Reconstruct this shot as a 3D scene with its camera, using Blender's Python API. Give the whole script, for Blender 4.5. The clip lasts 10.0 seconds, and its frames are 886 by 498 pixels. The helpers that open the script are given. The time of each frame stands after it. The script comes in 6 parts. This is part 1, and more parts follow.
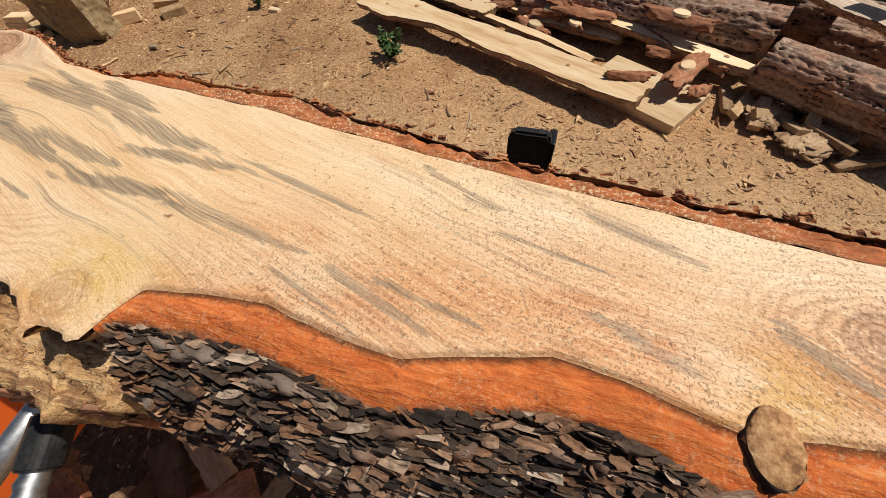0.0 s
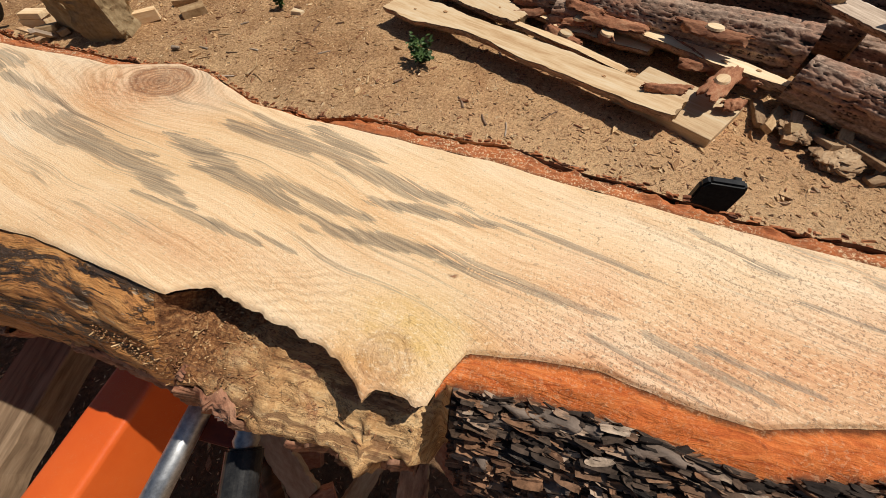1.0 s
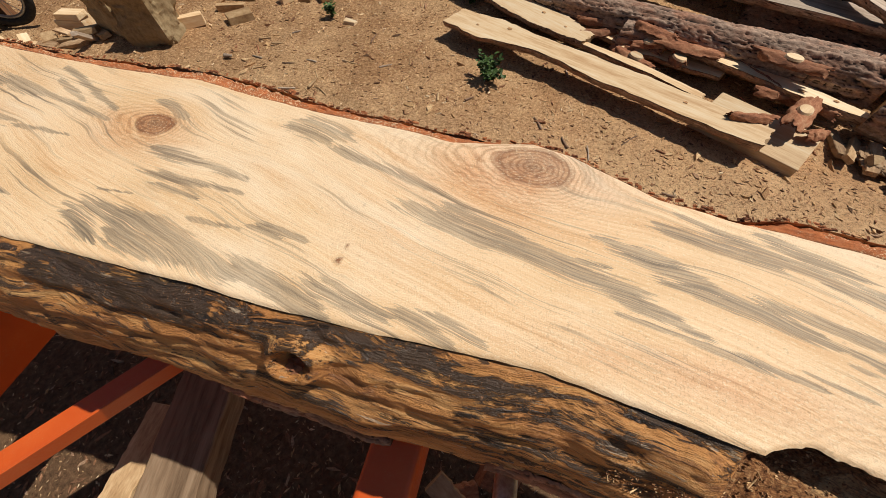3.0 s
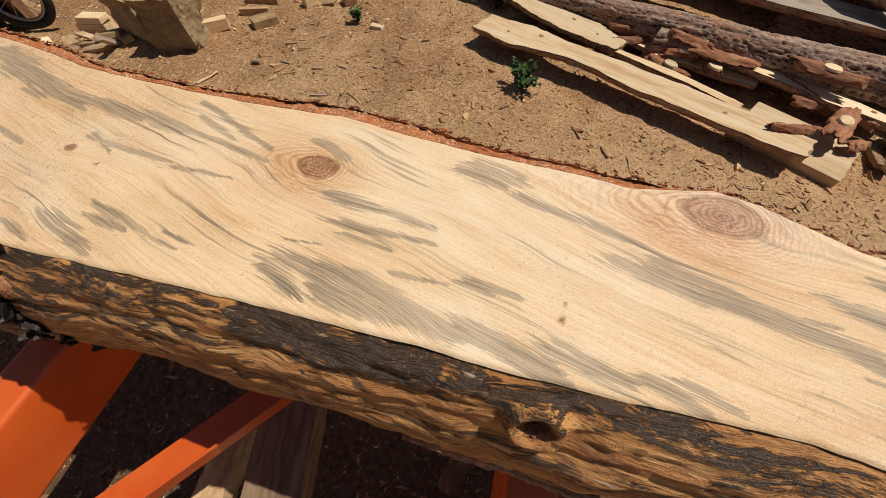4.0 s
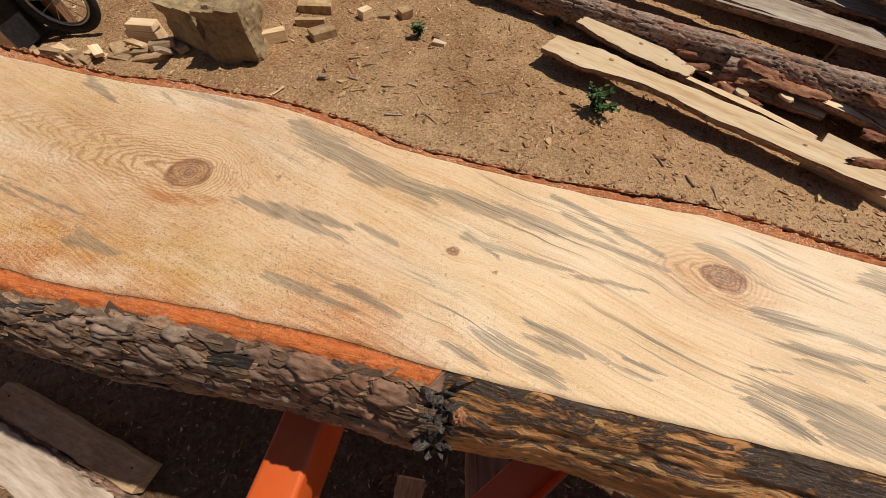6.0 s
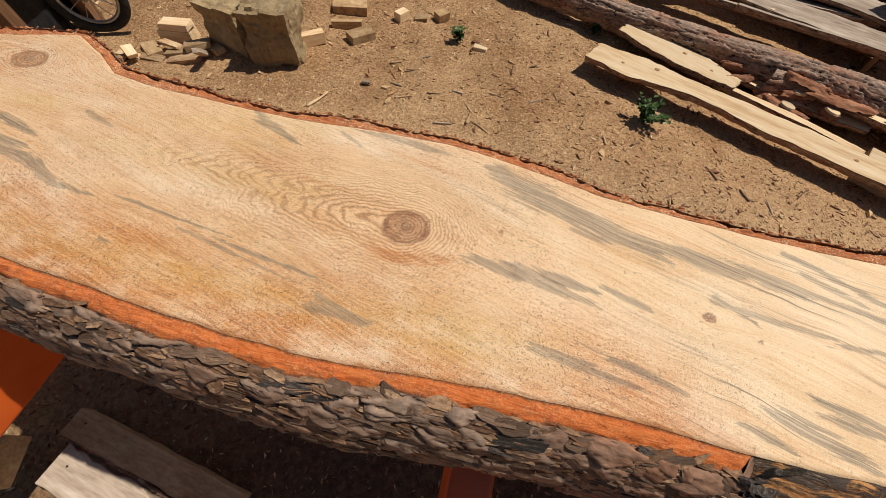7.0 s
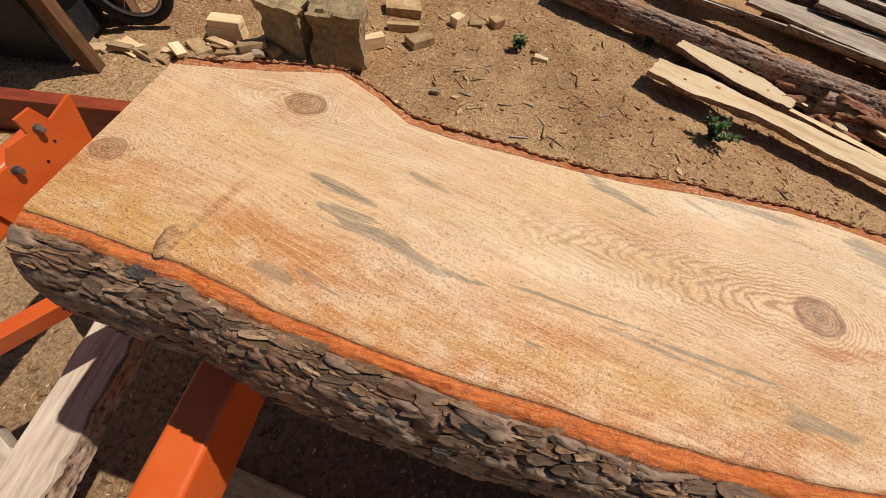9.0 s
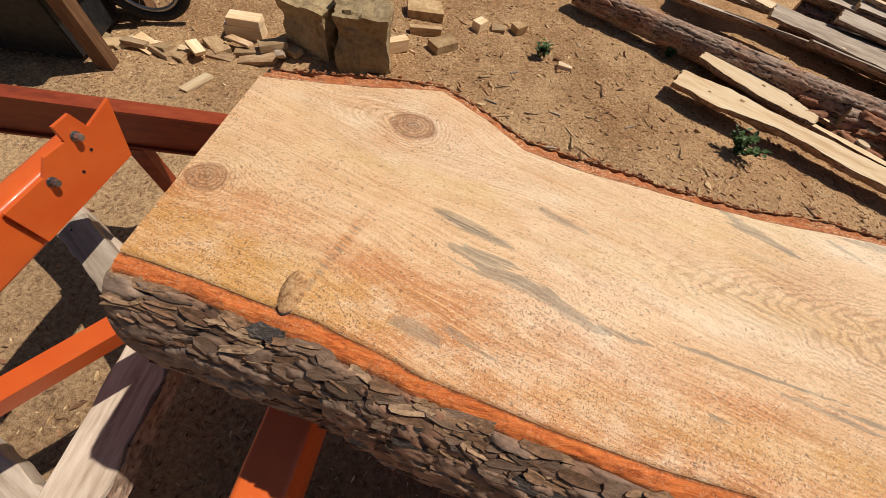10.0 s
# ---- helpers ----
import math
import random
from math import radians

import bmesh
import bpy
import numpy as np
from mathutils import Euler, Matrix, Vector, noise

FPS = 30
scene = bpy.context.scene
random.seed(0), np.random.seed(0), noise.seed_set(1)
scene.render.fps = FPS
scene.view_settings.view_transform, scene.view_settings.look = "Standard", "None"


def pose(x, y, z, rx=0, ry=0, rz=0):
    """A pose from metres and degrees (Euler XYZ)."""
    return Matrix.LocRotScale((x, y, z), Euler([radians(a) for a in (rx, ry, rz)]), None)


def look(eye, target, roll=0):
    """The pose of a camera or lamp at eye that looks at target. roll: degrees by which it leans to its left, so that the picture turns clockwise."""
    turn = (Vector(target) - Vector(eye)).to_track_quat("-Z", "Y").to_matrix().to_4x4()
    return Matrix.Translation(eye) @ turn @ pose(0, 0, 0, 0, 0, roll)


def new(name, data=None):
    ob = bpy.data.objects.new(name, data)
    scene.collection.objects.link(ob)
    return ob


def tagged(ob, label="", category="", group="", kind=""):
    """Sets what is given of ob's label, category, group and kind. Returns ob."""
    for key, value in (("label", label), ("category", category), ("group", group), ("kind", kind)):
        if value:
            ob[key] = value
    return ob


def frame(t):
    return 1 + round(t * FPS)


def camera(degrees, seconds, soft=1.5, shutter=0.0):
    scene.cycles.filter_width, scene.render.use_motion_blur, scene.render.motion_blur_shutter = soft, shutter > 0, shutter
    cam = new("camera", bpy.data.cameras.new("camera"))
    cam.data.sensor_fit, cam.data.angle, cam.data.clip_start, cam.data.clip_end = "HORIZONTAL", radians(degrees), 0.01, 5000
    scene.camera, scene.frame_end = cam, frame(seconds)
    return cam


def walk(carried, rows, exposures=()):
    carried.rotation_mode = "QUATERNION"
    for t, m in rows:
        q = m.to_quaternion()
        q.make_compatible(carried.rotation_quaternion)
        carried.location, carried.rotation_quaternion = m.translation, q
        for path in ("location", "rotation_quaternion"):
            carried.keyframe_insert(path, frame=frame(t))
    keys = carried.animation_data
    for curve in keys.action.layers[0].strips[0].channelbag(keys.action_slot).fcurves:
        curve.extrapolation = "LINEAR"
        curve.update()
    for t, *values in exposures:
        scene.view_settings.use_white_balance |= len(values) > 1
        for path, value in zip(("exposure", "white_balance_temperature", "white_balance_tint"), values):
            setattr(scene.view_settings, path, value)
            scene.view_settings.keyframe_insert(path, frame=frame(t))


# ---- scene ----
# the camera's path: seconds, eye (x along the log, y away from the walker, z up), yaw, pitch, roll
cam = camera(104.0, 10.0, soft=0.7)
ROWS = [
    (0.0, 0.016, 0.029, 1.440, 23.58, -58.10, -8.33),
    (0.5, -0.104, 0.011, 1.474, 22.64, -58.50, -7.33),
    (1.0, -0.250, -0.006, 1.503, 21.48, -58.53, -6.13),
    (1.5, -0.396, -0.020, 1.521, 20.36, -58.40, -4.73),
    (2.0, -0.536, -0.032, 1.535, 19.39, -58.32, -3.72),
    (2.5, -0.687, -0.030, 1.552, 18.49, -58.47, -2.99),
    (3.0, -0.842, -0.034, 1.575, 17.83, -58.63, -2.39),
    (4.5, -1.279, -0.047, 1.631, 15.70, -59.09, -0.71),
    (5.0, -1.448, -0.053, 1.652, 14.27, -59.11, 0.58),
    (5.5, -1.621, -0.064, 1.678, 13.03, -59.07, 1.79),
    (7.0, -2.256, -0.059, 1.713, 8.98, -59.88, 5.68),
    (7.5, -2.445, -0.075, 1.722, 7.26, -60.09, 7.16),
    (8.0, -2.605, -0.083, 1.727, 5.63, -60.31, 8.47),
    (8.5, -2.805, -0.068, 1.708, 3.23, -60.36, 10.62),
    (9.0, -2.991, -0.056, 1.681, 0.87, -60.11, 12.73),
    (9.5, -3.127, -0.036, 1.658, -0.68, -59.85, 14.35),
    (10.0, -3.224, -0.011, 1.629, -1.42, -59.67, 15.68),
]
walk(cam, [(t, pose(x, y, z, 0, 0, yaw) @ pose(0, 0, 0, 90 + pitch) @ pose(0, 0, 0, 0, 0, roll)) for t, x, y, z, yaw, pitch, roll in ROWS],
     ((0.0, -0.04), (1.0, -0.08), (2.5, -0.10), (4.5, -0.22), (5.5, -0.22), (7.0, -0.14), (8.5, -0.10), (10.0, -0.03)))

# ---- light ----
SUN_AZ, SUN_EL = 56.0, 58.0  # degrees from +y towards +x, and above the horizon
world = bpy.data.worlds.new("sky")
scene.world = world
world.use_nodes = True
sky = world.node_tree.nodes.new("ShaderNodeTexSky")
sky.sky_type, sky.sun_disc = "NISHITA", False
sky.sun_elevation, sky.sun_rotation = radians(SUN_EL), radians(SUN_AZ)
world.node_tree.links.new(sky.outputs[0], world.node_tree.nodes["Background"].inputs[0])
world.node_tree.nodes["Background"].inputs[1].default_value = 0.045
sun = new("sun", bpy.data.lights.new("sun", "SUN"))
sun.data.energy, sun.data.angle, sun.data.color = 4.6, radians(0.55), (1.0, 0.94, 0.84)
ray = Vector((math.sin(radians(SUN_AZ)) * math.cos(radians(SUN_EL)), math.cos(radians(SUN_AZ)) * math.cos(radians(SUN_EL)), math.sin(radians(SUN_EL))))
sun.matrix_world = look(ray * 20, (0, 0, 0))


# ---- materials ----
class Nodes:
    """A short hand for node materials."""

    def __init__(self, name):
        self.m = bpy.data.materials.new(name)
        self.m.use_nodes = True
        self.t = self.m.node_tree
        self.b = self.t.nodes["Principled BSDF"]

    def put(self, socket, v):
        if isinstance(v, bpy.types.NodeSocket):
            self.t.links.new(v, socket)
        elif v is not None:
            socket.default_value = (*v, 1) if socket.type == "RGBA" and len(v) == 3 else v

    def add(self, kind, out=0, ins=(), **props):
        n = self.t.nodes.new("ShaderNode" + kind)
        for k, v in props.items():
            setattr(n, k, v)
        for i, v in (ins.items() if isinstance(ins, dict) else enumerate(ins)):
            self.put(n.inputs[i], v)
        return n.outputs[out]

    def coords(self, scale=(1, 1, 1), shift=None):
        v = self.add("TexCoord", "Object")
        n = self.t.nodes.new("ShaderNodeMapping")
        self.put(n.inputs["Vector"], v)
        n.inputs["Scale"].default_value = scale
        if shift is not None:
            self.put(n.inputs["Location"], shift)
        return n.outputs[0]

    def rand(self):
        return self.add("ObjectInfo", "Random")

    def math(self, op, a, b=0.0, clamp=False):
        return self.add("Math", 0, (a, b), operation=op, use_clamp=clamp)

    def noise(self, vec, scale, detail=4.0, rough=0.6, distortion=0.0):
        return self.add("TexNoise", 0, {"Vector": vec, "Scale": scale, "Detail": detail, "Roughness": rough, "Distortion": distortion})

    def ramp(self, fac, *stops):
        n = self.t.nodes.new("ShaderNodeValToRGB")
        self.put(n.inputs[0], fac)
        e = n.color_ramp.elements
        while len(e) < len(stops):
            e.new(0.5)
        for el, (p, c) in zip(e, stops):
            el.position, el.color = p, (*c, 1) if len(c) == 3 else c
        return n.outputs[0]

    def span(self, v, a, b, c=0.0, d=1.0):
        return self.add("MapRange", 0, (v, a, b, c, d))

    def mix(self, fac, a, b, blend="MIX"):
        n = self.t.nodes.new("ShaderNodeMix")
        n.data_type, n.blend_type = "RGBA", blend
        self.put(n.inputs[0], fac), self.put(n.inputs[6], a), self.put(n.inputs[7], b)
        return n.outputs[2]

    def attr(self, name):
        return self.add("Attribute", "Fac", attribute_name=name)

    def bump(self, height, strength, distance):
        return self.add("Bump", 0, {"Height": height, "Strength": strength, "Distance": distance})

    def done(self, colour, rough=0.7, normal=None, metal=0.0, specular=0.4, coat=0.0):
        self.put(self.b.inputs["Base Color"], colour), self.put(self.b.inputs["Roughness"], rough)
        self.put(self.b.inputs["Normal"], normal), self.put(self.b.inputs["Metallic"], metal)
        self.put(self.b.inputs["Specular IOR Level"], specular), self.put(self.b.inputs["Coat Weight"], coat)
        return self.m


def grainy(name, dark, mid, light, scale, stretch=(1, 1, 1), rough=0.8, bump=0.4, dist=0.01, fine=6.0, vary=0.35, metal=0.0, specular=0.3):
    """A rough natural surface: broad blotches, fine grain, relief and a shift from piece to piece."""
    n = Nodes(name)
    r = n.rand()
    v = n.coords(stretch, n.add("CombineXYZ", 0, (n.math("MULTIPLY", r, 37.0), n.math("MULTIPLY", r, 11.0), n.math("MULTIPLY", r, 23.0))))
    broad, small = n.noise(v, scale, 5.0), n.noise(v, scale * fine, 6.0, 0.7)
    h = n.math("ADD", n.math("MULTIPLY", broad, 0.5), n.math("MULTIPLY", small, 0.5))
    col = n.ramp(h, (0.36, dark), (0.5, mid), (0.63, light))
    col = n.mix(1.0, col, n.ramp(r, (0.0, (1 - vary,) * 3), (1.0, (1 + vary * 0.5,) * 3)), "MULTIPLY")
    return n.done(col, rough, n.bump(h, bump, dist), metal, specular)


def sawn_face():
    """Fresh-cut pine: grain lines, blue stain, resin tints, knots and saw fuzz, led by the figure laid out on the face."""
    n = Nodes("sawn_pine")
    grain, stain, warm, knot, ring, yellow = (n.attr(a) for a in ("grain", "stain", "warm", "knot", "ring", "yellow"))
    pos = n.coords()
    x = n.add("SeparateXYZ", 0, (pos,))

    def flow(k, scale, detail, rough, distortion=0.0):
        return n.noise(n.add("CombineXYZ", 0, (n.math("MULTIPLY", x, k), grain, 0.0)), scale, detail, rough, distortion)

    streak, fine, fibre = flow(0.022, 150.0, 6.0, 0.72, 0.3), flow(0.05, 560.0, 3.0, 0.7), flow(0.025, 230.0, 4.0, 0.72, 0.2)
    broad, tone = flow(0.25, 13.0, 5.0, 0.6, 0.4), n.noise(n.add("CombineXYZ", 0, (n.math("MULTIPLY", x, 0.35), grain, 5.0)), 5.5, 4.0, 0.6)
    col = n.ramp(fibre, (0.27, (0.72, 0.45, 0.235)), (0.45, (0.84, 0.575, 0.33)), (0.68, (0.90, 0.665, 0.415)))
    col = n.mix(n.span(broad, 0.46, 0.64, 0.0, 0.5), col, n.ramp(fibre, (0.25, (0.60, 0.35, 0.15)), (0.7, (0.78, 0.52, 0.27))))
    col = n.mix(n.span(tone, 0.44, 0.60, 0.0, 0.85), col, n.ramp(fibre, (0.3, (0.85, 0.64, 0.42)), (0.6, (0.92, 0.745, 0.535))))
    # faint salmon bands along the grain
    band = n.math("MULTIPLY", n.span(flow(0.10, 30.0, 5.0, 0.65, 0.3), 0.50, 0.62), n.span(flow(0.4, 6.0, 3.0, 0.5), 0.46, 0.60), True)
    col = n.mix(n.math("MULTIPLY", band, 0.6), col, n.ramp(fibre, (0.3, (0.58, 0.30, 0.12)), (0.65, (0.80, 0.48, 0.23))))
    # rust-tinted sapwood by the edge and round knots
    patch = n.noise(n.coords((0.5, 1, 1)), 19.0, 7.0, 0.74)
    pink = n.ramp(fibre, (0.3, (0.40, 0.135, 0.042)), (0.5, (0.63, 0.265, 0.095)), (0.7, (0.79, 0.44, 0.20)))
    col = n.mix(n.math("MULTIPLY", warm, n.span(patch, 0.30, 0.58, 0.2, 1.1), True), col, pink)
    col = n.mix(n.math("MULTIPLY", yellow, n.span(patch, 0.25, 0.6, 0.0, 0.85), True), col, (0.66, 0.41, 0.085))
    # growth rings round the knots and the cathedral figure beside them
    lines = n.math("SINE", n.math("MULTIPLY", n.math("ADD", ring, n.math("ADD", n.math("MULTIPLY", n.noise(pos, 22.0, 3.0), 0.010), n.math("MULTIPLY", n.noise(pos, 110.0, 2.0), 0.0008))), 1050.0))
    ringw = n.math("MULTIPLY", n.math("MULTIPLY", n.attr("ringw"), n.span(patch, 0.3, 0.65, 0.45, 1.0)), n.span(lines, -0.2, 1.0), True)
    col = n.mix(n.math("MULTIPLY", ringw, 0.95), col, (0.33, 0.135, 0.038))
    kmix = n.ramp(n.noise(pos, 40.0, 4.0, 0.6, 0.5), (0.3, (0.26, 0.10, 0.04)), (0.5, (0.44, 0.20, 0.085)), (0.72, (0.58, 0.33, 0.165)))
    kmix = n.mix(n.span(lines, -0.4, 1.0, 0.0, 0.6), kmix, (0.20, 0.08, 0.035))
    kmix = n.mix(n.math("MULTIPLY", n.attr("heart"), n.span(n.noise(pos, 140.0, 4.0), 0.35, 0.6, 0.35, 1.0), True), kmix, (0.085, 0.032, 0.016))
    col = n.mix(knot, col, kmix)
    # pits and specks left by the blade
    fuzzy = n.math("ADD", n.span(x, -2.15, -1.65, 0.62, 0.12), n.span(x, -0.40, -0.10, 0.0, 0.32))
    dens = n.math("MULTIPLY", fuzzy, n.span(n.noise(pos, 6.0, 6.0, 0.75), 0.38, 0.60, 0.3, 1.2))
    dens = n.math("ADD", dens, n.math("MULTIPLY", warm, 0.30), True)
    speck, dash = n.noise(n.coords((1.0, 0.8, 1)), 520.0, 2.0, 0.6), flow(0.30, 420.0, 2.0, 0.6)
    pits = n.math("MULTIPLY", n.math("MAXIMUM", n.span(speck, 0.585, 0.615), n.span(dash, 0.62, 0.655, 0.0, 0.8)), dens, True)
    col = n.mix(n.math("MULTIPLY", pits, 0.9), col, (0.22, 0.085, 0.028))
    grit = n.math("MULTIPLY", n.span(n.noise(n.coords((0.8, 1, 1)), 210.0, 2.0, 0.6), 0.655, 0.675), n.math("ADD", fuzzy, 0.1, True), True)
    col = n.mix(n.math("MULTIPLY", grit, 0.85), col, (0.13, 0.06, 0.028))
    pale = n.span(n.noise(n.coords((0.6, 1, 1)), 430.0, 3.0, 0.6), 0.56, 0.66, 0.0, 0.4)
    col = n.mix(pale, col, (0.91, 0.78, 0.54))
    # blue stain, feathered along the fibres, and thin grey veins beside it
    thread = flow(0.018, 300.0, 4.0, 0.72, 0.2)
    rough_edge = n.math("ADD", n.math("MULTIPLY", n.math("SUBTRACT", streak, 0.5), 2.2), n.math("MULTIPLY", n.math("SUBTRACT", thread, 0.5), 2.2))
    mask = n.math("MULTIPLY", n.span(n.math("ADD", stain, rough_edge), 0.50, 0.63), n.span(stain, 0.12, 0.4), True)
    inner = n.span(n.math("ADD", n.math("MULTIPLY", thread, 0.6), n.math("MULTIPLY", streak, 0.4)), 0.40, 0.58, 1.0, 0.45)
    grey = n.ramp(thread, (0.32, (0.10, 0.078, 0.057)), (0.6, (0.285, 0.225, 0.155)))
    col = n.mix(n.math("MULTIPLY", n.math("MULTIPLY", mask, inner), n.span(tone, 0.38, 0.62, 1.0, 0.72)), col, grey)
    vein = n.math("MULTIPLY", n.span(flow(0.020, 95.0, 5.0, 0.66, 0.5), 0.56, 0.62), n.span(flow(0.3, 9.0, 3.0, 0.5), 0.48, 0.60), True)
    col = n.mix(n.math("MULTIPLY", n.math("MULTIPLY", vein, n.attr("veil")), 0.8), col, (0.205, 0.145, 0.092))
    h = n.math("ADD", n.math("MULTIPLY", fine, 0.6), n.math("ADD", n.math("MULTIPLY", n.noise(pos, 480.0, 3.0), 0.6), n.math("MULTIPLY", pits, -0.8)))
    return n.done(col, n.span(fibre, 0.3, 0.7, 0.58, 0.40), n.bump(h, 0.6, 0.0025), 0.0, 0.42)


def inner_bark(name, crumb, dusty):
    """Cut through the living bark: rusty orange, dark at the cambium line, crumbly towards the outside."""
    n = Nodes(name)
    a, b, c = n.noise(n.coords((1.0, 6.0, 4.0)), 26.0, 7.0, 0.72, 1.5), n.noise(n.coords(), 85.0, 5.0, 0.72), n.noise(n.coords(), 14.0, 5.0, 0.65)
    col = n.ramp(a, (0.28, (0.34, 0.065, 0.018)), (0.42, (0.60, 0.14, 0.036)), (0.58, (0.76, 0.22, 0.058)), (0.78, (0.82, 0.37, 0.15)))
    col = n.mix(n.span(b, 0.57, 0.70, 0.0, 0.65), col, (0.16, 0.042, 0.018))
    col = n.mix(n.span(n.noise(n.coords(), 48.0, 6.0, 0.75), 0.40, 0.58, 0.0, crumb), col, (0.19, 0.06, 0.028))
    col = n.mix(n.span(c, 0.57, 0.68, 0.0, 0.4), col, (0.28, 0.085, 0.038))
    rim = n.math("ADD", n.attr("across"), n.math("MULTIPLY", n.math("SUBTRACT", b, 0.5), 0.35))
    col = n.mix(n.span(rim, 0.03, 0.16, 0.85, 0.0), col, (0.085, 0.035, 0.016))
    col = n.mix(n.span(n.math("ADD", rim, n.math("MULTIPLY", n.math("SUBTRACT", c, 0.5), 0.8)), 0.82, 1.02, 0.0, 0.8), col, (0.12, 0.06, 0.04))
    col = n.mix(max(0.0, 0.8 * (dusty - 0.3)), col, n.ramp(b, (0.3, (0.20, 0.075, 0.035)), (0.6, (0.46, 0.20, 0.095))))
    dust = n.span(n.noise(n.coords(), 330.0, 3.0, 0.65), 0.53, 0.60, 0.0, dusty)
    col = n.mix(n.math("MULTIPLY", dust, n.span(c, 0.40, 0.55)), col, (0.74, 0.54, 0.33))
    return n.done(col, 0.9, n.bump(n.math("ADD", a, b), 0.8, 0.003), 0.0, 0.15)


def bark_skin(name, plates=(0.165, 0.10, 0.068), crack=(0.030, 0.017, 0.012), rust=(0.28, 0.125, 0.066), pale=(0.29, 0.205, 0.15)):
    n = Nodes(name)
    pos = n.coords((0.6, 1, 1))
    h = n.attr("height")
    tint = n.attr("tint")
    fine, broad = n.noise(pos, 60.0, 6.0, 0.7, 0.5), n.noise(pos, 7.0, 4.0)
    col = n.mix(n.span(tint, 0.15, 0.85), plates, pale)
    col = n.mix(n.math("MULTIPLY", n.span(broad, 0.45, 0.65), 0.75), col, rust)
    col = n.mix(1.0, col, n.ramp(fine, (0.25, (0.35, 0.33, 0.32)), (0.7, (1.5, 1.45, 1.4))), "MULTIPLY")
    # crevice shade put into the colour: low relief goes to the crack tone
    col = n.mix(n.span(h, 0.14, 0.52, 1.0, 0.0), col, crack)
    return n.done(col, 0.78, n.bump(fine, 0.7, 0.004), 0.0, 0.3)


def resin_side():
    """Debarked flank: orange resin-soaked wood under a glossy black crust that lies thickest along the upper edge."""
    n = Nodes("resin_wood")
    warp = n.add("VectorMath", 0, (n.coords(), n.add("VectorMath", 0, (n.add("TexNoise", 1, {"Vector": n.coords(), "Scale": 7.0, "Detail": 2.0}), (0.06, 0.06, 0.06)), operation="MULTIPLY")), operation="ADD")

    def along(k, scale, detail, rough, distortion=0.0):
        return n.noise(n.add("VectorMath", 0, (warp, (k, 1.0, 1.0)), operation="MULTIPLY"), scale, detail, rough, distortion)

    a, b, thread = along(0.16, 22.0, 7.0, 0.7, 0.6), along(0.08, 130.0, 5.0, 0.72), along(0.05, 95.0, 4.0, 0.65, 0.4)
    col = n.ramp(a, (0.32, (0.20, 0.075, 0.024)), (0.43, (0.42, 0.17, 0.046)), (0.55, (0.58, 0.26, 0.075)), (0.70, (0.70, 0.41, 0.16)))
    col = n.mix(n.span(b, 0.50, 0.60, 0.0, 0.6), col, (0.15, 0.055, 0.022))
    col = n.mix(n.span(along(0.3, 48.0, 5.0, 0.7), 0.60, 0.66, 0.0, 0.8), col, (0.55, 0.30, 0.12))
    depth = n.span(n.add("SeparateXYZ", 2, (n.coords(),)), 1.10, 1.205, -0.05, 0.06)
    crust = n.span(n.math("ADD", n.math("ADD", along(0.30, 15.0, 9.0, 0.72, 0.8), depth), n.math("MULTIPLY", n.math("SUBTRACT", b, 0.5), 0.55)), 0.535, 0.58)
    col = n.mix(n.math("MULTIPLY", crust, 0.96), col, n.ramp(b, (0.35, (0.011, 0.008, 0.007)), (0.65, (0.075, 0.045, 0.028))))
    col = n.mix(n.span(thread, 0.605, 0.635, 0.0, 0.85), col, (0.012, 0.009, 0.008))
    col = n.mix(n.span(along(0.05, 160.0, 3.0, 0.6), 0.655, 0.685, 0.0, 0.8), col, (0.50, 0.37, 0.25))
    col = n.mix(n.span(n.noise(n.coords(), 230.0, 3.0, 0.65), 0.62, 0.67, 0.0, 0.7), col, (0.42, 0.20, 0.085))
    h = n.math("ADD", n.math("ADD", a, n.math("MULTIPLY", b, 1.1)), n.math("ADD", n.math("MULTIPLY", crust, 0.35), n.math("MULTIPLY", n.noise(n.coords(), 150.0, 4.0, 0.7), 0.5)))
    return n.done(col, n.span(crust, 0.0, 1.0, 0.62, 0.33), n.bump(h, 1.0, 0.006), 0.0, 0.5)


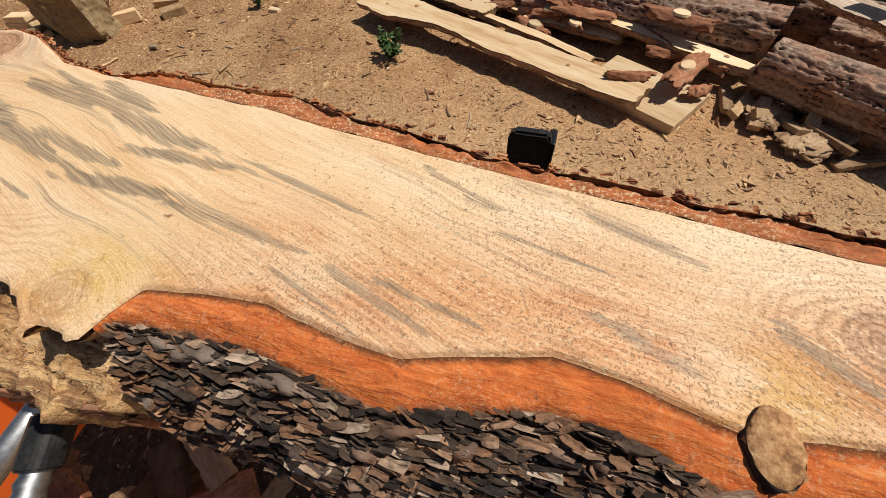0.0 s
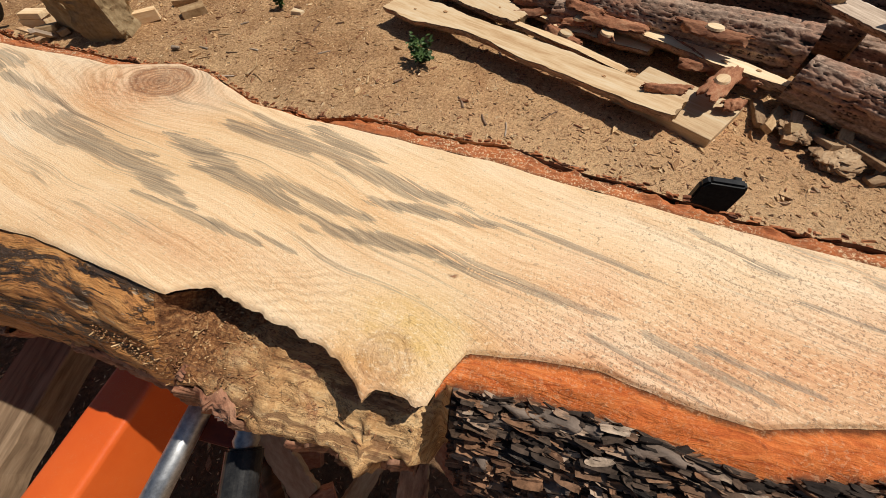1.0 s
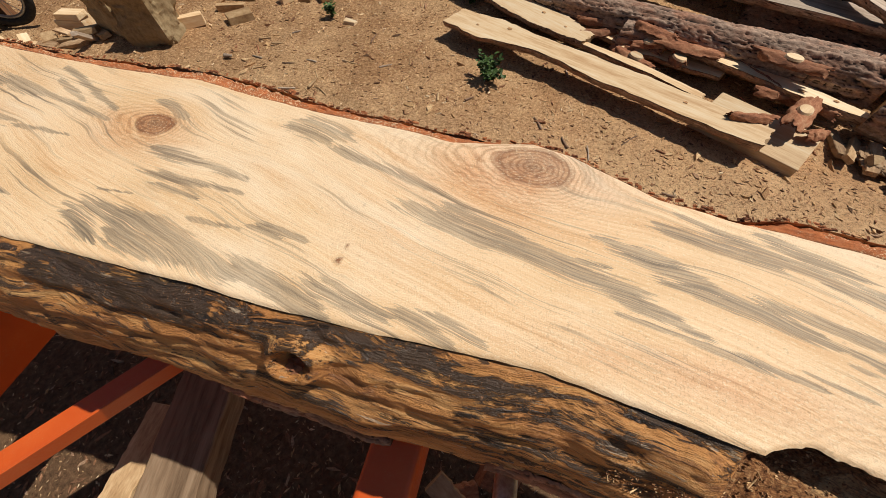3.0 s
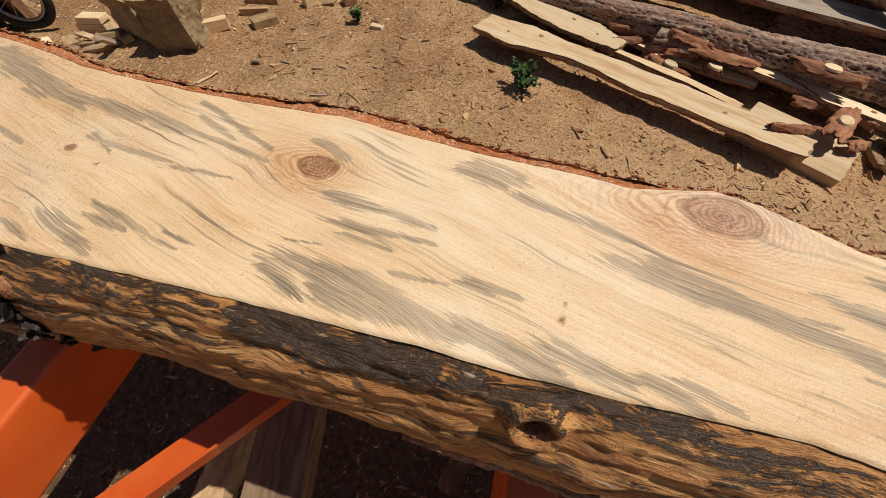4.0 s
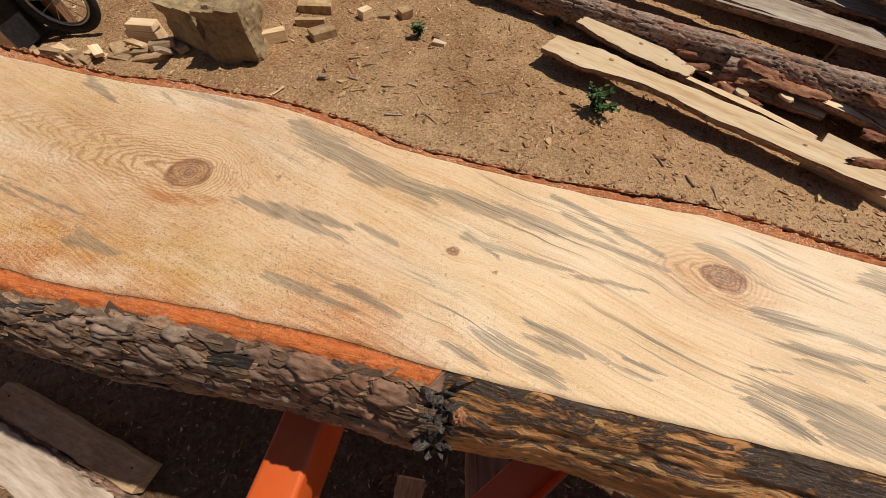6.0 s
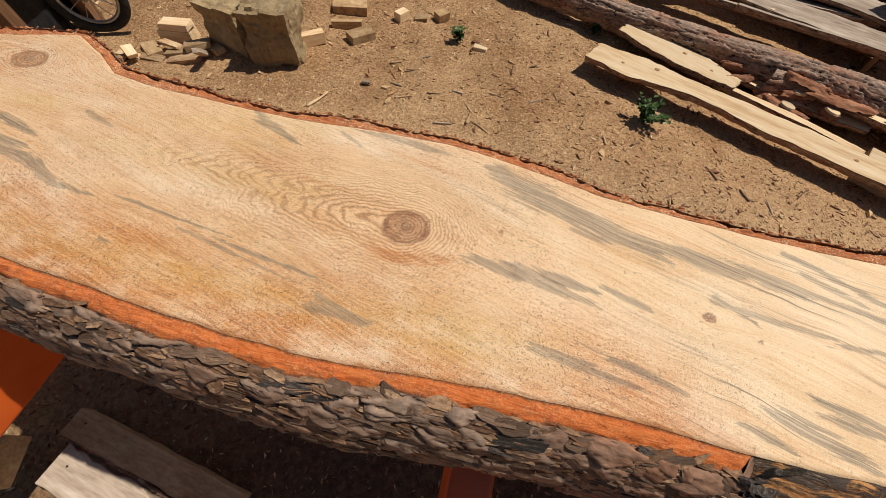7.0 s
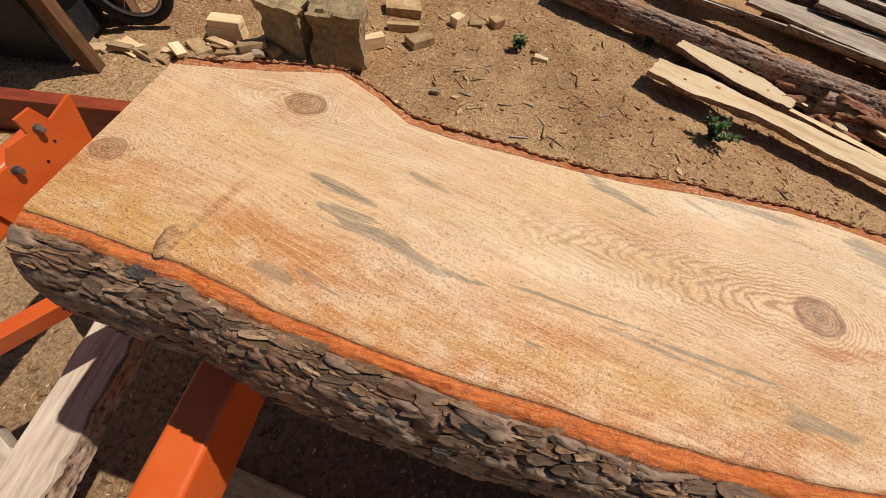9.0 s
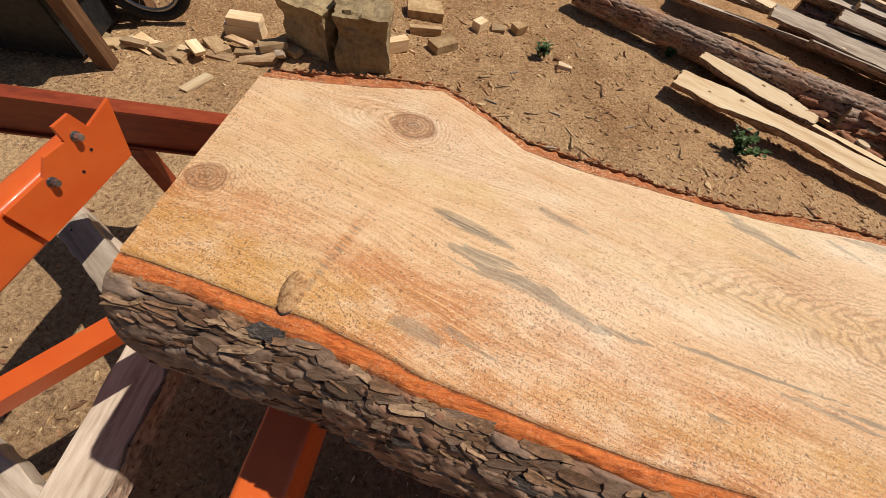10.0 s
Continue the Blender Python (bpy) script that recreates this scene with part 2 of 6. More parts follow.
def rotted_hollow():
    """Crumbling rotten wood: pale fibres, brown decay and dark pits."""
    n = Nodes("rotted_hollow")
    v = n.coords((0.14, 1, 1))
    a, b, c = n.noise(v, 40.0, 8.0, 0.72, 1.2), n.noise(n.coords(), 190.0, 5.0, 0.72), n.noise(n.coords(), 21.0, 7.0, 0.7, 0.8)
    col = n.ramp(a, (0.34, (0.22, 0.095, 0.04)), (0.42, (0.48, 0.26, 0.11)), (0.53, (0.62, 0.38, 0.175)), (0.68, (0.74, 0.52, 0.28)))
    col = n.mix(n.span(c, 0.56, 0.63, 0.0, 0.8), col, (0.32, 0.135, 0.065))
    col = n.mix(n.span(b, 0.58, 0.68, 0.0, 0.6), col, (0.22, 0.10, 0.05))
    col = n.mix(n.span(b, 0.30, 0.42, 0.6, 0.0), col, (0.76, 0.60, 0.37))
    x = n.add("SeparateXYZ", 0, (n.coords(),))
    decay = n.span(n.math("ADD", x, n.math("MULTIPLY", n.math("SUBTRACT", c, 0.5), 0.5)), -0.53, -0.44, 1.0, 0.0)
    col = n.mix(decay, col, n.ramp(b, (0.35, (0.07, 0.03, 0.014)), (0.5, (0.25, 0.105, 0.04)), (0.66, (0.48, 0.26, 0.11))))
    crack = n.noise(n.coords((0.35, 1, 1)), 26.0, 6.0, 0.7, 2.5)
    col = n.mix(n.span(n.math("ABSOLUTE", n.math("SUBTRACT", crack, 0.5)), 0.0, 0.018, 0.85, 0.0), col, (0.07, 0.03, 0.016))
    shell = n.noise(n.coords((0.06, 1, 1)), 70.0, 4.0, 0.6, 1.0)
    col = n.mix(n.span(shell, 0.58, 0.63, 0.0, 0.7), col, (0.17, 0.08, 0.04))
    h = n.math("ADD", a, n.math("ADD", n.math("MULTIPLY", b, 0.5), n.math("MULTIPLY", shell, -0.9)))
    return n.done(col, 0.92, n.bump(h, 0.8, 0.004), 0.0, 0.2)


def cut_end(name="cut_end"):
    """End grain with rings about the middle of the piece, seen along its own x axis."""
    n = Nodes(name)
    s = n.coords()
    xyz = n.t.nodes.new("ShaderNodeSeparateXYZ")
    n.put(xyz.inputs[0], s)
    d = n.math("SQRT", n.math("ADD", n.math("POWER", xyz.outputs[1], 2.0), n.math("POWER", xyz.outputs[2], 2.0)))
    w = n.math("SINE", n.math("MULTIPLY", n.math("ADD", d, n.math("MULTIPLY", n.noise(s, 20.0), 0.012)), 900.0))
    col = n.mix(n.span(w, -1.0, 1.0), (0.62, 0.42, 0.21), (0.42, 0.23, 0.095))
    col = n.mix(n.span(n.noise(s, 30.0, 5.0), 0.4, 0.7, 0.0, 0.6), col, (0.36, 0.20, 0.09))
    return n.done(col, 0.75, n.bump(n.noise(s, 200.0), 0.3, 0.002), 0.0, 0.3)


def orange_paint():
    n = Nodes("orange_paint")
    v = n.coords()
    a, b = n.noise(v, 5.0, 4.0), n.noise(v, 130.0, 3.0, 0.6)
    col = n.mix(n.span(a, 0.3, 0.7), (0.60, 0.085, 0.012), (0.70, 0.125, 0.018))
    dust = n.math("MULTIPLY", n.span(n.noise(v, 700.0, 2.0), 0.62, 0.72), n.span(n.noise(v, 12.0, 4.0), 0.4, 0.65), True)
    col = n.mix(n.math("MULTIPLY", dust, 0.8), col, (0.62, 0.42, 0.22))
    return n.done(col, n.span(b, 0.3, 0.7, 0.32, 0.5), n.bump(b, 0.12, 0.001), 0.0, 0.5, 0.15)


def sand():
    n = Nodes("sandy_ground")
    v = n.coords()
    broad, mid, fine, grit = n.noise(v, 0.9, 4.0, 0.6, 0.3), n.noise(v, 6.0, 6.0, 0.7), n.noise(v, 38.0, 6.0, 0.7), n.noise(v, 230.0, 4.0, 0.7)
    col = n.ramp(mid, (0.3, (0.40, 0.185, 0.08)), (0.5, (0.68, 0.37, 0.175)), (0.7, (0.80, 0.52, 0.29)))
    # drifts of pale sawdust, thickest beside the mill
    y = n.add("SeparateXYZ", 1, (v,))
    heap = n.math("MULTIPLY", n.span(n.math("ADD", y, n.math("MULTIPLY", mid, 1.6)), 1.9, 2.9, 0.8, 0.0), n.span(fine, 0.30, 0.58, 0.15, 1.0), True)
    earth = n.span(n.math("ADD", n.add("SeparateXYZ", 0, (v,)), n.math("MULTIPLY", mid, 2.0)), -1.0, 1.4, 0.85, 0.12)
    col = n.mix(earth, col, n.ramp(fine, (0.3, (0.155, 0.078, 0.036)), (0.48, (0.31, 0.163, 0.072)), (0.7, (0.52, 0.30, 0.145))))
    heap = n.math("MULTIPLY", heap, n.span(n.math("ADD", n.add("SeparateXYZ", 0, (v,)), n.math("MULTIPLY", mid, 1.5)), -2.6, -0.9, 0.5, 1.0))
    col = n.mix(heap, col, (0.80, 0.575, 0.345))
    col = n.mix(n.math("MULTIPLY", n.math("MULTIPLY", n.span(broad, 0.42, 0.6), 0.7), n.span(fine, 0.25, 0.6), True), col, (0.72, 0.47, 0.25))
    col = n.mix(n.span(grit, 0.56, 0.66, 0.0, 0.8), col, (0.14, 0.075, 0.038))
    col = n.mix(n.span(grit, 0.30, 0.42, 0.65, 0.0), col, (0.62, 0.47, 0.28))
    clod, zone = n.noise(v, 55.0, 6.0, 0.75), n.noise(v, 2.6, 5.0, 0.65, 0.4)
    col = n.mix(n.math("MULTIPLY", n.span(clod, 0.52, 0.61), n.span(zone, 0.42, 0.58, 0.25, 0.8), True), col, (0.19, 0.095, 0.042))
    col = n.mix(n.math("MULTIPLY", n.span(clod, 0.38, 0.49, 1.0, 0.0), n.span(zone, 0.40, 0.58, 0.9, 0.3), True), col, (0.82, 0.55, 0.30))
    # dark bark litter under the mill; its colour also holds the shade there
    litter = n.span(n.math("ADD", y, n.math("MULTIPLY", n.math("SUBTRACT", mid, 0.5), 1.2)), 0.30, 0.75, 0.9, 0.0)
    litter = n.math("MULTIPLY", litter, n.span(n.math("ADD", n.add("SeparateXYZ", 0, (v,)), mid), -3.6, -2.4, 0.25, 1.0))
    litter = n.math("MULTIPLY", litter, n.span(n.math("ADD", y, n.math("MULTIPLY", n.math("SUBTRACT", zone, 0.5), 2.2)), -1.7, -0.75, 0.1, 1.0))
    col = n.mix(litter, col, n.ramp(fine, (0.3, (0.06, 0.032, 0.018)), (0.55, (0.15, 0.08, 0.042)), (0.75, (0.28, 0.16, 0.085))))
    col = n.mix(n.span(n.noise(v, 75.0, 5.0, 0.72), 0.57, 0.69, 0.0, 0.5), col, (0.22, 0.11, 0.055))
    h = n.math("ADD", n.math("ADD", n.math("MULTIPLY", fine, 0.8), n.math("MULTIPLY", clod, 0.6)), n.math("MULTIPLY", grit, 0.5))
    return n.done(col, 0.95, n.bump(h, 1.0, 0.016), 0.0, 0.15)


def island_wood(name, *stops):
    n = Nodes(name)
    r = n.add("NewGeometry", "Random Per Island")
    f = n.noise(n.coords((0.6, 1, 1)), 190.0, 5.0, 0.72)
    col = n.mix(1.0, n.ramp(r, *stops), n.ramp(f, (0.3, (0.42, 0.40, 0.38)), (0.7, (1.55, 1.5, 1.45))), "MULTIPLY")
    return n.done(col, 0.9, n.bump(f, 0.4, 0.003), 0.0, 0.2)


SAWN = sawn_face()
PHLOEM, FAR_PHLOEM = inner_bark("inner_bark", 0.15, 0.25), inner_bark("crumbly_inner_bark", 0.55, 0.9)
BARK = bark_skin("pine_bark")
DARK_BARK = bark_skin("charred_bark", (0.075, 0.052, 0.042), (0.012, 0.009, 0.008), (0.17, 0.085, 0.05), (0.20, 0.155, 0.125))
BARK_PLATE = grainy("bark_plate", (0.12, 0.064, 0.038), (0.225, 0.133, 0.082), (0.31, 0.215, 0.155), 5.0, (0.5, 1, 1), 0.8, 0.8, 0.006, 5.0, vary=0.5)
BARK_CHAR = grainy("dark_bark_plate", (0.018, 0.014, 0.012), (0.075, 0.058, 0.048), (0.26, 0.21, 0.175), 5.0, (0.5, 1, 1), 0.75, 0.8, 0.006, 5.0, vary=0.6)
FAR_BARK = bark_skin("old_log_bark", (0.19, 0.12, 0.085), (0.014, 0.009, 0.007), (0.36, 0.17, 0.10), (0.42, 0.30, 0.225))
AGED_WOOD = grainy("aged_board", (0.15, 0.09, 0.05), (0.34, 0.225, 0.135), (0.48, 0.34, 0.22), 10.0, (0.12, 1, 1), 0.85, 0.4, 0.004, 5.0)
RED_BARK = grainy("red_bark", (0.16, 0.06, 0.03), (0.36, 0.145, 0.07), (0.46, 0.24, 0.13), 18.0, (0.5, 1, 1), 0.85, 0.6, 0.006)
RESIN, HOLLOW, END = resin_side(), rotted_hollow(), cut_end()
ORANGE, SAND = orange_paint(), sand()
PALE_WOOD = grainy("pale_sawn_board", (0.58, 0.35, 0.17), (0.80, 0.57, 0.33), (0.88, 0.71, 0.48), 9.0, (0.12, 1, 1), 0.7, 0.25, 0.003, 5.0)
GREY_WOOD = grainy("weathered_board", (0.23, 0.16, 0.112), (0.46, 0.355, 0.265), (0.64, 0.525, 0.415), 10.0, (0.12, 1, 1), 0.85, 0.4, 0.004, 5.0)
STUMP_WOOD = grainy("split_wood", (0.30, 0.17, 0.08), (0.48, 0.31, 0.16), (0.62, 0.44, 0.25), 14.0, (0.3, 1, 1), 0.85, 0.6, 0.006)
STUB_WOOD = grainy("stub_wood", (0.17, 0.075, 0.03), (0.42, 0.22, 0.095), (0.60, 0.38, 0.19), 60.0, (1, 1, 1), 0.8, 0.5, 0.003, 4.0, vary=0.1)
ROOT_WOOD = grainy("root_wood", (0.15, 0.08, 0.04), (0.42, 0.26, 0.14), (0.62, 0.44, 0.27), 9.0, (0.3, 1, 1), 0.85, 0.8, 0.008)
BROWN_WOOD = grainy("stained_timber", (0.10, 0.045, 0.02), (0.20, 0.095, 0.045), (0.30, 0.16, 0.08), 10.0, (1, 1, 0.15), 0.7, 0.3, 0.003, 5.0)
STONE = grainy("sandstone", (0.20, 0.135, 0.07), (0.34, 0.24, 0.125), (0.44, 0.33, 0.19), 5.0, (1, 1, 1), 0.9, 0.7, 0.02)
STEEL = grainy("galvanised_steel", (0.24, 0.245, 0.25), (0.42, 0.425, 0.43), (0.58, 0.585, 0.59), 20.0, (1, 1, 1), 0.46, 0.15, 0.001, metal=1.0)
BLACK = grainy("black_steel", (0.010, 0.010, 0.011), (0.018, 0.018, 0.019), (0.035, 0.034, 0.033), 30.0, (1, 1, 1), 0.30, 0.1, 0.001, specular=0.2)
RUSTY = grainy("rust_red_paint", (0.16, 0.03, 0.012), (0.29, 0.05, 0.018), (0.36, 0.075, 0.025), 8.0, (0.3, 1, 1), 0.45, 0.15, 0.002)
LEAF = grainy("green_leaf", (0.035, 0.065, 0.018), (0.07, 0.13, 0.03), (0.12, 0.19, 0.05), 40.0, (1, 1, 1), 0.55, 0.2, 0.002)
FAR_LEAF = grainy("far_foliage", (0.010, 0.022, 0.008), (0.028, 0.05, 0.016), (0.06, 0.09, 0.03), 3.0, (1, 1, 1), 0.7, 0.3, 0.02)
RUBBER = grainy("tyre_rubber", (0.014, 0.014, 0.014), (0.026, 0.025, 0.024), (0.05, 0.045, 0.04), 40.0, (1, 1, 1), 0.8, 0.3, 0.002)
CHIP = grainy("chip_wood", (0.25, 0.14, 0.07), (0.46, 0.29, 0.14), (0.66, 0.47, 0.27), 3.0, (1, 1, 1), 0.9, 0.3, 0.003)


# ---- mesh helpers ----
def link(name, me, material, parent=None, label="", smooth=True):
    me.materials.append(material)
    if smooth:
        me.polygons.foreach_set("use_smooth", [True] * len(me.polygons))
    ob = new(name, me)
    ob.parent = parent
    return tagged(ob, label)


def sheet(name, P, material, parent=None, label="", attrs=None, close=False, smooth=True):
    """A mesh from an array of points, rows by columns; close joins the last column to the first."""
    r, c = P.shape[:2]
    idx = np.arange(r * c).reshape(r, c)
    if close:
        idx = np.concatenate([idx, idx[:, :1]], 1)
    quads = np.stack([idx[:-1, :-1], idx[1:, :-1], idx[1:, 1:], idx[:-1, 1:]], -1).reshape(-1, 4)
    me = bpy.data.meshes.new(name)
    me.from_pydata(P.reshape(-1, 3).tolist(), [], quads.tolist())
    for k, v in (attrs or {}).items():
        me.attributes.new(k, "FLOAT", "POINT").data.foreach_set("value", np.asarray(v, np.float32).ravel())
    return link(name, me, material, parent, label, smooth)


def part(name, bm, material, parent=None, label="", smooth=False):
    me = bpy.data.meshes.new(name)
    bm.normal_update()
    bm.to_mesh(me)
    bm.free()
    return link(name, me, material, parent, label, smooth)


def thing(name, label, category, m=None, group="", kind=""):
    ob = new(name)
    ob.empty_display_size = 0.05
    ob.matrix_world = m or Matrix()
    return tagged(ob, label, category, group, kind)


def block(sx, sy, sz, bevel=0.004, at=(0, 0, 0), jitter=0.0, rng=None, segs=2):
    bm = bmesh.new()
    bmesh.ops.create_cube(bm, size=1)
    for v in bm.verts:
        v.co = Vector((v.co.x * sx, v.co.y * sy, v.co.z * sz)) + Vector(at)
        if jitter:
            v.co += Vector([rng.uniform(-jitter, jitter) for _ in range(3)])
    if bevel:
        bmesh.ops.bevel(bm, geom=bm.edges[:], offset=bevel, segments=segs, affect="EDGES", profile=0.6)
    return bm


def rod(r, a, b, segs=24, r2=None, bevel=0.0):
    bm = bmesh.new()
    a, b = Vector(a), Vector(b)
    q = (b - a).to_track_quat("Z", "Y").to_matrix().to_4x4()
    bmesh.ops.create_cone(bm, cap_ends=True, segments=segs, radius1=r, radius2=r if r2 is None else r2, depth=(b - a).length, matrix=Matrix.Translation((a + b) / 2) @ q)
    if bevel:
        bmesh.ops.bevel(bm, geom=[e for e in bm.edges if any(len(f.verts) > 4 for f in e.link_faces)], offset=bevel, segments=2, affect="EDGES")
    return bm


def smooth_step(x, a, b):
    t = np.clip((x - a) / (b - a), 0, 1)
    return t * t * (3 - 2 * t)


def hash2(i, j, k):
    return np.modf(np.abs(np.sin(i * 127.1 + j * 311.7 + k * 74.7) * 43758.5453))[0]


def vnoise(x, y, k=0):
    """Value noise in the plane, -1 to 1."""
    xi, yi = np.floor(x), np.floor(y)
    fx, fy = x - xi, y - yi
    fx, fy = fx * fx * (3 - 2 * fx), fy * fy * (3 - 2 * fy)
    a, b = hash2(xi, yi, k), hash2(xi + 1, yi, k)
    c, d = hash2(xi, yi + 1, k), hash2(xi + 1, yi + 1, k)
    return 2 * ((a * (1 - fx) + b * fx) * (1 - fy) + (c * (1 - fx) + d * fx) * fy) - 1


def fnoise(x, y, k=0, octaves=4):
    return sum(vnoise(x * 2**o, y * 2**o, k + 9 * o) * 0.5**o for o in range(octaves)) / 1.6


def cells(u, v, k=0):
    """Cellular pattern: the gap to the next cell's border and a random value for each cell."""
    ui, vi = np.floor(u), np.floor(v)
    f1, f2, ident = np.full(u.shape, 9.0), np.full(u.shape, 9.0), np.zeros(u.shape)
    for a in (-1, 0, 1):
        for b in (-1, 0, 1):
            px, py = ui + a + hash2(ui + a, vi + b, k), vi + b + hash2(ui + a, vi + b, k + 5)
            d = np.hypot(px - u, py - v)
            closer = d < f1
            f2 = np.where(closer, f1, np.minimum(f2, d))
            ident = np.where(closer, hash2(ui + a, vi + b, k + 11), ident)
            f1 = np.minimum(f1, d)
    return f2 - f1, ident


def bark_relief(u, v, k=0, lu=0.075, lv=0.03):
    """Overlapping plates of pine bark: height 0 to 1 and a tint for each plate; u along the stem, v round it, in metres."""
    wu, wv = u + 0.02 * fnoise(u * 14, v * 14, k + 1), v + 0.012 * fnoise(u * 18, v * 18, k + 2)
    g1, i1 = cells(wu / lu, wv / lv, k)
    g2, i2 = cells(wu / (lu * 0.42), wv / (lv * 0.45), k + 3)
    h = smooth_step(g1, 0.0, 0.12) * (0.35 + 0.5 * i1) + 0.30 * smooth_step(g2, 0.0, 0.15) * i2
    return h + 0.16 * fnoise(u * 90, v * 120, k + 4, 3), 0.6 * i1 + 0.4 * i2


# ---- ground ----
def ground():
    def height(x, y):
        h = 0.035 * fnoise(x * 1.1, y * 1.1, 2) + 0.018 * fnoise(x * 4, y * 4, 3) + 0.006 * fnoise(x * 19, y * 19, 4, 3)
        rise = 0.10 * smooth_step(y, 3.2, 9.0) + 1.2 * smooth_step(np.hypot(x, y), 14.0, 60.0)
        return h + rise

    def axis(a, b, lo, hi, fine):
        mid = np.arange(a, b, fine)
        return np.concatenate([a - np.geomspace(0.08, a - lo, 36)[::-1], mid, b + np.geomspace(0.08, hi - b, 36)])

    xs, ys = axis(-6.6, 2.8, -260, 260, 0.03), axis(-0.8, 4.6, -260, 260, 0.03)
    X, Y = np.meshgrid(xs, ys, indexing="ij")
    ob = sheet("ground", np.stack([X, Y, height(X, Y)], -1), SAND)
    tagged(ob, "sandy brown soil strewn with sawdust and chips", "ground", kind="structure")
    return height


HEIGHT = ground()


def ground_z(x, y):
    return float(HEIGHT(np.array([x]), np.array([y]))[0])


# ---- the log on the mill ----
TOP = 1.2065
X0, X1 = -3.605, 1.15
NEAR_X = (-3.66, -3.58, -3.5, -3.42, -3.35, -3.2, -3.05, -2.9, -2.75, -2.6, -2.45, -2.3, -2.15, -2.0, -1.85, -1.7, -1.55, -1.25, -0.948, -0.82, -0.77, -0.665, -0.57, -0.555, -0.53, -0.49, -0.444, -0.391, -0.368, -0.351, -0.342, -0.335, -0.322, -0.30, -0.288, -0.283, -0.268, -0.214, -0.16, -0.08, -0.045, 0.0, 0.05, 0.10, 0.16, 0.24, 1.2)
NEAR_Y = (0.124, 0.117, 0.110, 0.100, 0.095, 0.062, 0.041, 0.029, 0.020, 0.012, 0.010, 0.024, 0.034, 0.041, 0.035, 0.041, 0.048, 0.054, 0.056, 0.064, 0.064, 0.055, 0.047, 0.059, 0.060, 0.056, 0.046, 0.044, 0.034, 0.020, 0.006, 0.020, 0.021, 0.017, 0.022, 0.042, 0.069, 0.078, 0.084, 0.074, 0.073, 0.086, 0.101, 0.097, 0.086, 0.098, 0.10)
FAR_X = (-3.7, -3.6, -3.5, -3.42, -3.35, -3.29, -3.2, -3.12, -3.0, -2.85, -2.7, -2.5, -2.35, -2.2, -2.05, -1.9, -1.75, -1.6, -1.45, -1.3, -1.15, -1.05, -0.95, -0.9, -0.83, -0.77, -0.71, -0.65, -0.55, -0.45, -0.3, -0.15, 0.0, 0.15, 0.3, 1.2)
FAR_Y = (0.480, 0.489, 0.512, 0.532, 0.558, 0.575, 0.530, 0.476, 0.461, 0.458, 0.456, 0.471, 0.478, 0.460, 0.430, 0.418, 0.409, 0.407, 0.413, 0.394, 0.384, 0.380, 0.369, 0.380, 0.398, 0.386, 0.357, 0.333, 0.316, 0.310, 0.296, 0.271, 0.253, 0.236, 0.223, 0.215)
HOLLOW_A, HOLLOW_B, BARE_A = -0.585, -0.272, -1.83


def near_edge(x):
    ragged = smooth_step(x, -0.575, -0.555) * (1 - smooth_step(x, -0.288, -0.272))
    return np.interp(x, NEAR_X, NEAR_Y) + 0.0025 * fnoise(x * 16, x * 0, 7) + ragged * (0.006 * fnoise(x * 23, x * 0, 8) + 0.003 * fnoise(x * 110, x * 0, 6))


def far_edge(x):
    return np.interp(x, FAR_X, FAR_Y) + 0.003 * fnoise(x * 14, x * 0, 9)


def strip_near(x):
    """Width of the inner bark along the edge by the walker; none where the bark is off."""
    off = smooth_step(x, BARE_A - 0.02, BARE_A) * (1 - smooth_step(x, -0.29, -0.262))
    return (0.025 + 0.008 * fnoise(x * 6, x * 0, 12) + 0.006 * smooth_step(x, -0.35, -0.18)) * (1 - off) + 0.0015


def strip_far(x):
    bare = smooth_step(x, -0.95, -0.88) * (1 - smooth_step(x, -0.56, -0.46))
    return np.clip(0.025 + 0.012 * fnoise(x * 7, x * 0, 13), 0.006, 1) * (1 - 0.85 * bare) + 0.0012


KNOTS = (  # x, y, radius along, radius across, darkness
    (-3.319, 0.462, 0.042, 0.032, 0.75), (-3.571, 0.256, 0.030, 0.026, 0.7), (-2.374, 0.258, 0.045, 0.036, 0.85), (-1.433, 0.289, 0.036, 0.025, 0.95),
    (-0.822, 0.347, 0.060, 0.038, 0.72), (-1.864, 0.223, 0.0115, 0.0095, 1.0), (-1.030, 0.131, 0.004, 0.006, 1.0), (-1.029, 0.153, 0.0035, 0.0045, 0.8),
    (-0.335, 0.048, 0.026, 0.024, 0.28), (0.245, 0.162, 0.022, 0.024, 0.55), (-0.298, 0.136, 0.0032, 0.0022, 1.0), (-2.341, 0.397, 0.003, 0.003, 1.0), (-0.814, 0.331, 0.005, 0.005, 1.0), (-0.797, 0.354, 0.0045, 0.0035, 1.0), (-2.21, 0.292, 0.004, 0.008, 0.7), (-1.79, 0.202, 0.004, 0.004, 0.8))
